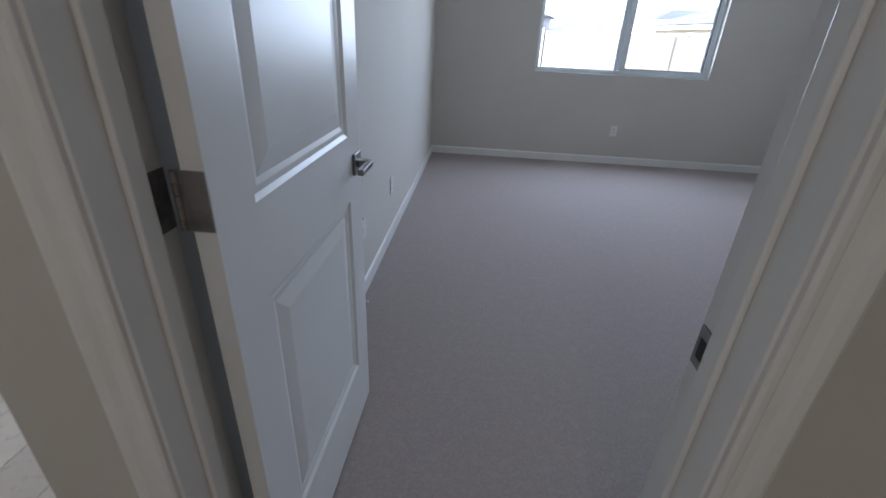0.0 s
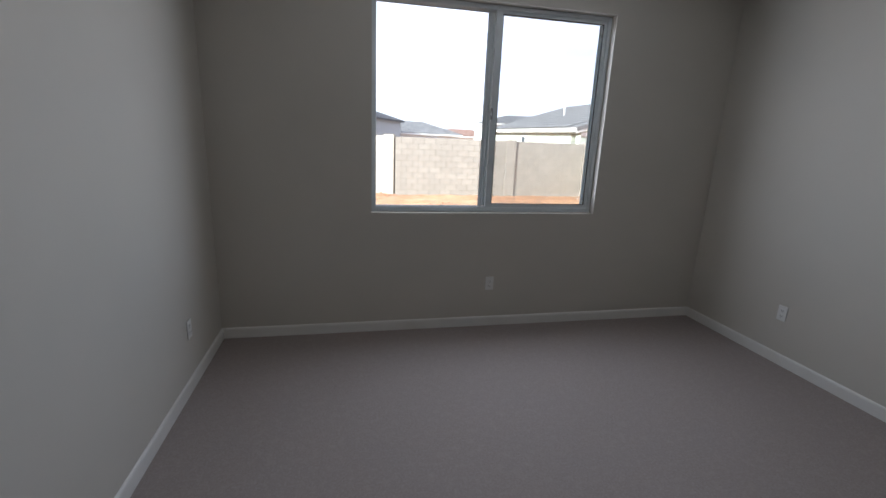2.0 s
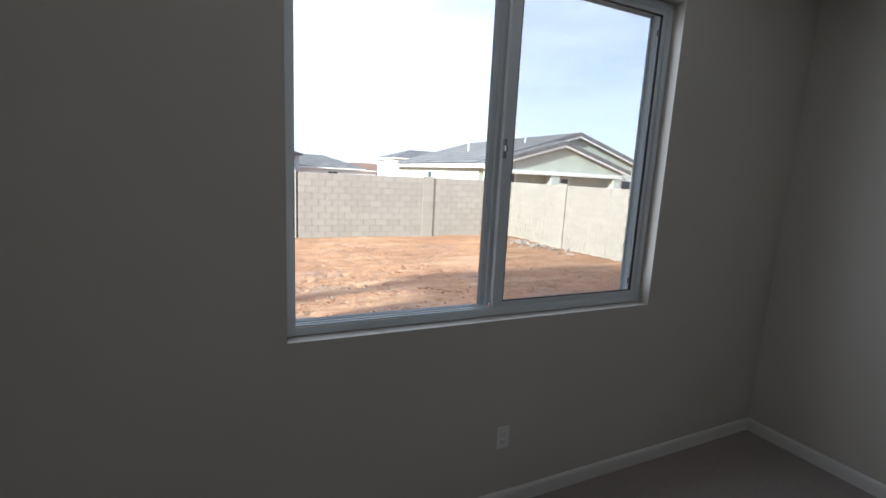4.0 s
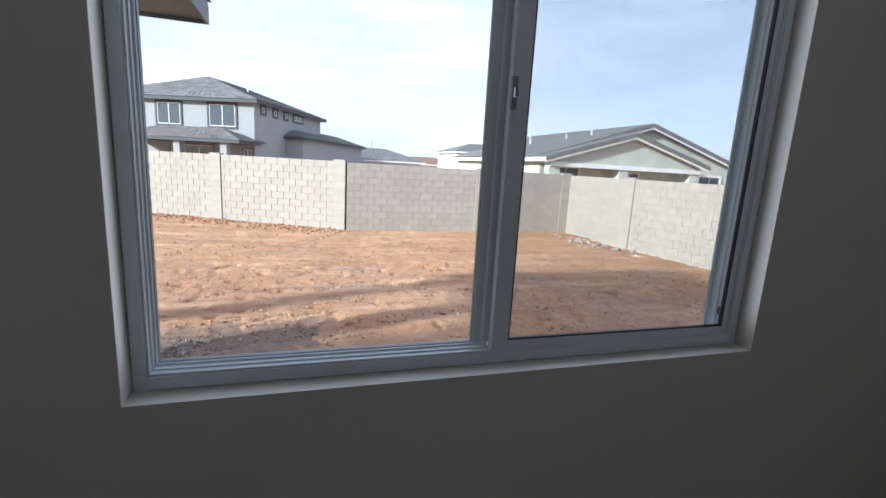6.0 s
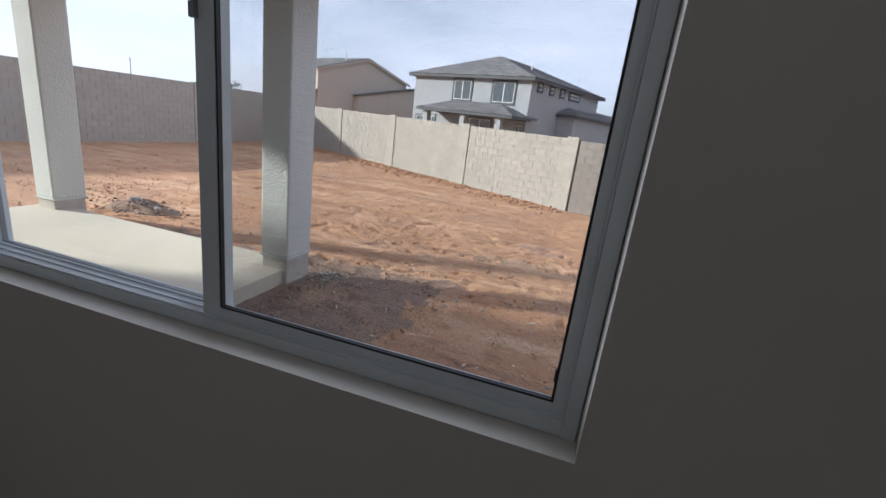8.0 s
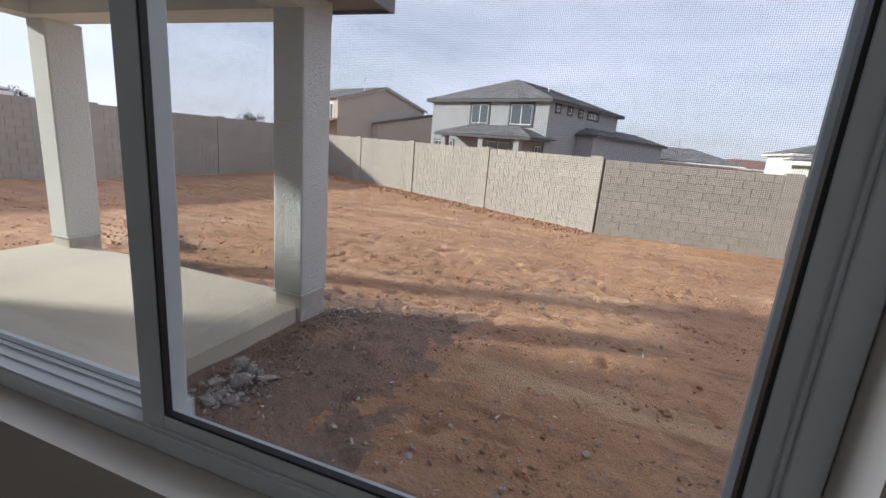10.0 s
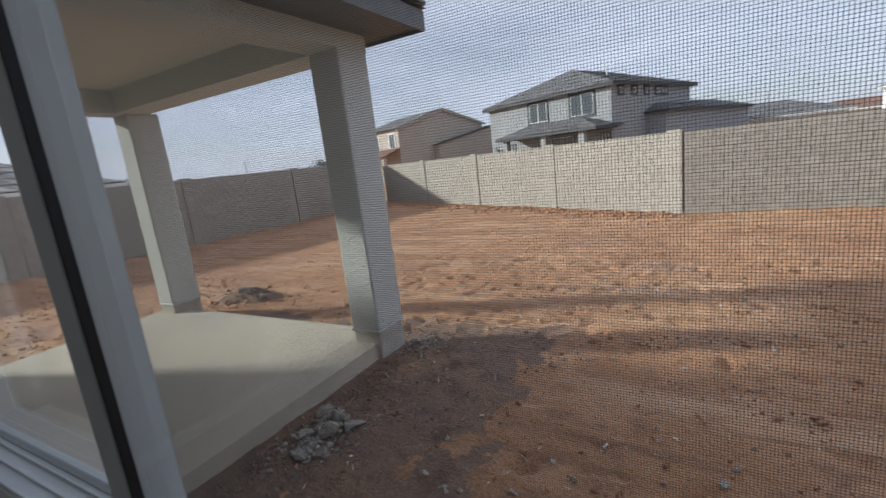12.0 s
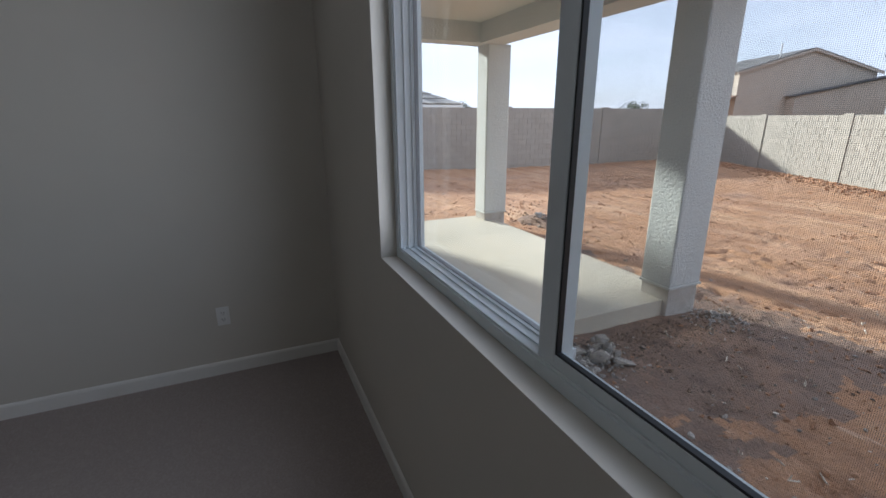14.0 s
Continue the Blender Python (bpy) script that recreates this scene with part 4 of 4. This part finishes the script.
def house_two_storey():
    """Local x runs from the near corner to the right, away from the facade's left end; the facade is y = 0, facing -y."""
    W, D, E = 12.9, 13.2, 5.65
    h = thing("two_storey_house", frame_of((-3.55, 36.55), (0.92, -0.39)), "two-storey light grey stucco house with dark trim and hipped tile roof", "house")
    part("wall", boxes((-W, 0, 0, D, -0.6, E)), M_HA, h)
    hip(h, -W - 0.5, 0.5, -0.5, D + 0.5, E, 8.0, 5.0)
    eave_band(h, -W - 0.5, 0.5, -0.5, D + 0.5, E, M_HTRIM, 0.22)
    house_window(h, -7.9, -6.0, 3.65, 5.25, 0, trim=0.18)
    house_window(h, -3.6, -1.5, 3.65, 5.25, 0, trim=0.18)
    for y0, y1 in ((1.1, 1.6), (3.1, 3.6), (5.0, 5.5)):
        house_window(h, y0, y1, 4.9, 5.32, 0, 1, "y", 1, 0.2)
    house_window(h, 6.8, 8.7, 4.9, 5.28, 0, 1, "y", 3, 0.2)
    house_window(h, -12.3, -11.2, 1.0, 1.9, 0)
    house_window(h, -10.7, -9.9, 1.0, 2.0, 0)
    house_window(h, -0.9, -0.2, 0.6, 2.0, 0, trim=0.08)
    # rear patio cover
    hip(h, -9.6, 0.45, -2.9, 1.2, 2.55, 3.45, 2.6, rows=8)
    eave_band(h, -9.6, 0.45, -2.9, 0.0, 2.55, M_HTRIM, 0.2)
    for x in (-9.0, -4.8, -1.2):
        part("patio_post", boxes((x, x + 0.5, -2.6, -2.1, -0.6, 2.36)), M_HA, h)
    house_window(h, -6.9, -3.4, 0.1, 2.15, 0, panes=3, trim=0.06)
    # low side wing
    part("wing", boxes((0.0, 1.6, 5.2, 23.0, -0.6, 3.35)), M_HA, h)
    hip(h, -4.0, 2.0, 4.8, 23.4, 3.35, 4.35, 3.0, rows=8)
    eave_band(h, -4.0, 2.0, 4.8, 23.4, 3.35, M_HTRIM, 0.18)
    for x, y, z in ((-6.5, 3.2, 6.9), (-3.0, 4.5, 7.2)):
        part("roof_vent", cyl(bmesh.new(), x, y, z - 0.4, z + 0.35, 0.06), M_HWHITE, h)


house_two_storey()


def gable_roof(parent, x0, x1, y0, y1, z, zr, mat, ov=0.4, rows=12):
    """Ridge along y at the middle of x."""
    xm = (x0 + x1) / 2
    cols = max(8, int((y1 - y0) / 0.5))
    tile_slope(parent, (x0, y1, z), (x0, y0, z), (xm, y0, zr), (xm, y1, zr), rows, cols, mat, 0.05)
    tile_slope(parent, (x1, y0, z), (x1, y1, z), (xm, y1, zr), (xm, y0, zr), rows, cols, mat, 0.05)


def gable_wall(parent, x0, x1, y0, y1, zb, z, zr, mat, name="gable"):
    xm = (x0 + x1) / 2
    bm = prism(bmesh.new(), [(x0, zb), (x1, zb), (x1, z), (xm, zr), (x0, z)], y0, y1, lambda p, q, s: Vector((p, s, q)))
    return part(name, bm, mat, parent)


def rake_trim(parent, x0, x1, y, z, zr, mat, w=0.12):
    """A thin painted board under a row of dark edge tiles along a gable."""
    xm = (x0 + x1) / 2
    for name, lo, hi, out, m in (("rake_board", -0.20 - w, -0.20, 0.05, mat), ("edge_tiles", -0.19, 0.07, 0.09, M_ROOF)):
        for xa, xb in ((x0, xm), (x1, xm)):
            bm = prism(bmesh.new(), [(xa, z + lo), (xb, zr + lo), (xb, zr + hi), (xa, z + hi)], y - out, y + 0.02, lambda p, q, s: Vector((p, s, q)))
            part(name, bm, m, parent)


def house_sage():
    h = thing("single_storey_house", pose(0, 0, 0), "single-storey pale sage stucco house with grey gabled tile roof", "house")
    gable_wall(h, 14.7, 30.9, 25.0, 41.5, -0.6, 2.6, 4.9, M_HR, "wall")
    gable_roof(h, 14.1, 31.5, 24.6, 42.0, 2.5, 5.15, M_ROOF)
    rake_trim(h, 14.1, 31.5, 24.6, 2.5, 5.12, M_HWHITE)
    # gabled rear patio
    bm = prism(bmesh.new(), [(14.6, 2.1), (26.3, 2.1), (26.3, 2.5), (20.4, 4.05), (14.6, 2.5)], 23.6, 24.98, lambda p, q, s: Vector((p, s, q)))
    part("gable", bm, M_HR, h)
    gable_roof(h, 14.1, 26.75, 23.25, 27.0, 2.45, 4.28, M_ROOF, rows=10)
    rake_trim(h, 14.1, 26.75, 23.25, 2.45, 4.25, M_HWHITE)
    part("beam", boxes((14.6, 26.3, 23.5, 23.59, 1.95, 2.22)), M_HWHITE, h, "white painted beam")
    for x in (14.6, 19.7, 25.5):
        part("patio_post", boxes((x, x + 0.75, 23.6, 24.2, -0.6, 2.1)), M_HR, h)
    house_window(h, 15.6, 17.6, 0.8, 1.95, 24.98, panes=2, trim=0.08, mat=M_HWHITE)
    house_window(h, 20.9, 22.4, 0.3, 1.8, 24.98, panes=2, trim=0.08, mat=M_HWHITE)
    house_window(h, 27.7, 29.7, 0.6, 1.85, 24.98, panes=2, trim=0.14, mat=M_HWHITE)
    part("fascia", boxes((14.05, 14.12, 23.25, 42.0, 2.2, 2.46)), M_HWHITE, h)
    house_window(h, 33.0, 33.9, 1.3, 1.9, 14.7, -1, "y", 1, 0.08, M_HWHITE)
    for x, y, z0, z1 in ((18.0, 33.0, 3.4, 4.9), (19.5, 30.0, 3.7, 4.5), (20.0, 27.5, 3.9, 4.7)):
        part("roof_vent", cyl(bmesh.new(), x, y, z0, z1, 0.06), M_HWHITE, h)


house_sage()


def house_tan():
    h = thing("tan_house", frame_of((-25.2, 39.9), (0.92, -0.39)), "tan stucco two-storey house with a plain gable end", "house")
    # the gable end faces local +x; ridge runs along local x
    L, G = 9.0, 12.2
    gm = G / 2
    bm = prism(bmesh.new(), [(0, -0.6), (G, -0.6), (G, 5.2), (gm, 6.95), (0, 5.2)], -L, 0, lambda p, q, s: Vector((s, p, q)))
    part("wall", bm, M_HB, h)
    for ya, yb in ((-0.35, gm), (G + 0.35, gm)):
        za = 5.15
        tile_slope(h, (-L, ya, za), (0.25, ya, za), (0.25, yb, 7.08), (-L, yb, 7.08), 10, 22, M_ROOF, 0.05)
    bm = bmesh.new()
    for ya, yb in ((-0.35, gm), (G + 0.35, gm)):
        prism(bm, [(ya, 4.95), (yb, 6.85), (yb, 7.05), (ya, 5.15)], 0.2, 0.27, lambda p, q, s: Vector((s, p, q)))
    part("rake_trim", bm, M_HB, h)
    # lower wing against the gable end
    bm = prism(bmesh.new(), [(4.6, -0.6), (13.2, -0.6), (13.2, 4.75), (4.6, 3.1)], 0, 0.9, lambda p, q, s: Vector((s, p, q)))
    part("wing", bm, M_HB, h)
    tile_slope(h, (-0.2, 4.3, 3.1), (1.2, 4.3, 3.1), (1.2, 13.4, 4.9), (-0.2, 13.4, 4.9), 12, 4, M_ROOF, 0.05)
    for x0 in (-1.9, -5.2):
        house_window(h, x0, x0 + 1.1, 3.2, 4.7, 0, trim=0.1, mat=M_HWHITE)
    tile_slope(h, (-6.5, -2.4, 2.3), (0.3, -2.4, 2.3), (0.3, 0, 3.2), (-6.5, 0, 3.2), 6, 14, M_ROOFR, 0.06, "porch_tiles")
    for x in (-6.2, -0.4):
        part("patio_post", boxes((x, x + 0.4, -2.2, -1.8, -0.6, 2.3)), M_HB, h)
    part("roof_vent", cyl(bmesh.new(), -1.0, 4.0, 6.3, 7.6, 0.06), M_HWHITE, h)


house_tan()


def low_house(name, label, x0, x1, y0, y1, z, zr, wall, roof, inset=4.0):
    h = thing(name, pose((x0 + x1) / 2, y0, 0), label, "house")
    w, d = (x1 - x0) / 2, y1 - y0
    part("wall", boxes((-w, w, 0, d, -0.6, z)), wall, h)
    hip(h, -w - 0.5, w + 0.5, -0.5, d + 0.5, z, zr, inset, roof, 9)
    eave_band(h, -w - 0.5, w + 0.5, -0.5, d + 0.5, z, M_HWHITE, 0.2)
    for k in (-0.5, 0.35):
        house_window(h, w * k - 0.7, w * k + 0.7, z - 1.5, z - 0.5, 0, trim=0.08, mat=M_HWHITE)
    return h


low_house("white_house", "off-white two-storey house with grey hipped roof", 19.6, 31.0, 56.5, 66, 3.65, 5.0, M_HC, M_ROOF)
low_house("far_house", "distant single-storey house with grey tile roof", 3.5, 15.5, 60.0, 70, 1.9, 3.6, M_HC, M_ROOF, 5)
low_house("far_house", "distant pale house with red-brown tile roof", 16.0, 27, 78, 88, 1.8, 3.1, M_HC, M_ROOFR)
low_house("far_house", "distant low house with pale tile roof beyond the wall", -33, -20, -4, 9.7, 2.1, 4.5, M_HC, M_ROOFP, 5)


# ---------------------------------------------------------------- trees and poles far off
def tree(x, y, h, spread, label):
    t = thing("tree", pose(x, y, -0.5), label, "tree", group="far trees")
    bm = bmesh.new()
    cyl(bm, 0, 0, 0, h * 0.55, 0.16, 0.09, 8)
    for k in range(5):
        a = k * 1.257 + random.uniform(-0.3, 0.3)
        m = pose(0, 0, h * 0.4, 0, 0, math.degrees(a)) @ pose(0, 0, 0, 0, random.uniform(28, 55), 0) @ Matrix.Translation((0, 0, h * 0.2))
        bmesh.ops.create_cone(bm, cap_ends=True, segments=6, radius1=0.07, radius2=0.02, depth=h * 0.4, matrix=m)
    part("trunk", bm, M_BARK, t)
    verts, faces = [], []
    clumps = [(random.gauss(0, 0.45) * spread, random.gauss(0, 0.45) * spread, h * random.uniform(0.55, 0.95), random.uniform(0.25, 0.5) * spread) for _ in range(9)]
    for _ in range(1500):
        cx, cy, cz, r = random.choice(clumps)
        d = Vector((random.gauss(0, 1), random.gauss(0, 1), random.gauss(0, 0.7))).normalized() * r * random.random() ** 0.4
        p = Vector((cx, cy, cz)) + d
        q = Euler([random.uniform(0, 6.3) for _ in range(3)]).to_matrix()
        k = len(verts)
        s = random.uniform(0.06, 0.14)
        verts += [tuple(p + q @ Vector(c)) for c in ((-s, 0, 0), (0, -s * 0.4, 0), (s, 0, 0), (0, s * 0.4, 0.01))]
        faces.append((k, k + 1, k + 2, k + 3))
    me = bpy.data.meshes.new("crown")
    me.from_pydata(verts, [], faces)
    me.materials.append(M_LEAF)
    c = new("crown", me)
    c.parent = t


for x, y, h, s in ((-40.0, 43.0, 3.5, 2.0), (-51.5, 26.5, 3.8, 1.6), (-55, 23.5, 4.0, 1.9), (-60, 70, 3.0, 1.6), (-52, 74, 2.9, 1.4), (-70, 60, 3.1, 1.8), (-44, 66, 2.8, 1.3), (-64, 66, 3.0, 2.0)):
    tree(x, y, h, s, "far dusty green desert tree beyond the block wall")


def pole(x, y, h):
    p = thing("utility_pole", pose(x, y, -0.5), "thin weathered wooden utility pole far off", "pole", group="far poles")
    part("shaft", cyl(bmesh.new(), 0, 0, 0, h, 0.07, 0.05, 8), M_POLE, p)
    part("crossarm", boxes((-0.35, 0.35, -0.03, 0.03, h - 0.5, h - 0.44)), M_POLE, p)


for x, y, h in ((-63, 50, 5.6), (-49, 71, 6.0), (12.5, 90, 6.5)):
    pole(x, y, h)

# ---------------------------------------------------------------- block walls, panel by panel
BL, BH, BT = 0.4064, 0.2032, 0.15
COURSES = 10


def block_mesh(length, name):
    bm = bmesh.new()
    gx, gz = 0.008, 0.0035
    box(bm, gx, length - gx, -BT / 2, BT / 2, gz, BH - gz)
    vert = [e for e in bm.edges]
    bmesh.ops.bevel(bm, geom=vert, offset=0.003, segments=1, affect="EDGES")
    return mesh_of(name, bm, M_CMU)


BLOCK, HALF = block_mesh(BL, "block"), block_mesh(BL / 2, "half_block")


def wall_panel(p, q, z_top, label, singles=True, pilaster=True, courses=COURSES):
    """A panel of running-bond blocks from p to q with a square pilaster at p."""
    p, q = Vector((*p, 0)), Vector((*q, 0))
    d = (q - p)
    length = d.length
    m = frame_of(p[:2], d[:2])
    m.translation.z = z_top - courses * BH
    w = thing("block_wall", m, label, "block wall", "structure", "yard block walls")
    part("mortar", boxes((0, length, -BT / 2 + 0.008, BT / 2 - 0.008, -0.4, courses * BH - 0.008)), M_MORTAR, w, "recessed grey mortar")
    start = 0.4 if pilaster else 0.0
    joined = bmesh.new()
    for c in range(courses):
        x = start + (0 if c % 2 == 0 else -BL / 2)
        while x < length - 0.02:
            a, b = max(x, start), min(x + BL, length)
            if b - a > 0.03:
                if singles and b - a > BL - 0.001:
                    ob = new("block", BLOCK)
                    ob.parent, ob.location = w, (a, 0, c * BH)
                elif singles and abs(b - a - BL / 2) < 0.001:
                    ob = new("block", HALF)
                    ob.parent, ob.location = w, (a, 0, c * BH)
                else:
                    box(joined, a + 0.008, b - 0.008, -BT / 2, BT / 2, c * BH + 0.0035, (c + 1) * BH - 0.0035)
            x += BL
    if joined.verts:
        tagged(part("cut_blocks" if singles else "blocks", joined, M_CMUJ, w), kind="stuff")
    else:
        joined.free()
    if pilaster:
        part("pilaster", boxes(*[(0.012, 0.396, -0.105, 0.105, c * BH + 0.004, (c + 1) * BH - 0.004) for c in range(courses)], (0.02, 0.39, -0.097, 0.097, -0.4, courses * BH + 0.045)), M_CMUJ, w)


def run(points, z_top, label, singles=True, courses=COURSES):
    for a, b in zip(points, points[1:]):
        wall_panel(a, b, z_top, label, singles, courses=courses)


def far_point(s):
    return BEND - s * 0.881, YARD_B + s * 0.473


run([(YARD_R, YARD_B), (5.96, YARD_B), (BEND, YARD_B)], 1.50, "tan concrete block yard wall with pilaster, in flat light")
run([far_point(s) for s in (0, 4.17, 8.3, 12.4, 17.0)], 1.53, "tan concrete block yard wall, sunlit, stepping away")
run([(YARD_R, -2.0), (YARD_R, 2.2), (YARD_R, 6.0), (YARD_R, 9.2), (YARD_R, YARD_B)], 1.48, "pale concrete block side wall in full sun")
run([(YARD_L, 20.5), (YARD_L, 14.5), (YARD_L, 9.5), (YARD_L, 4.5), (YARD_L, -2)], 1.85, "grey concrete block side wall in shade", False, 12)
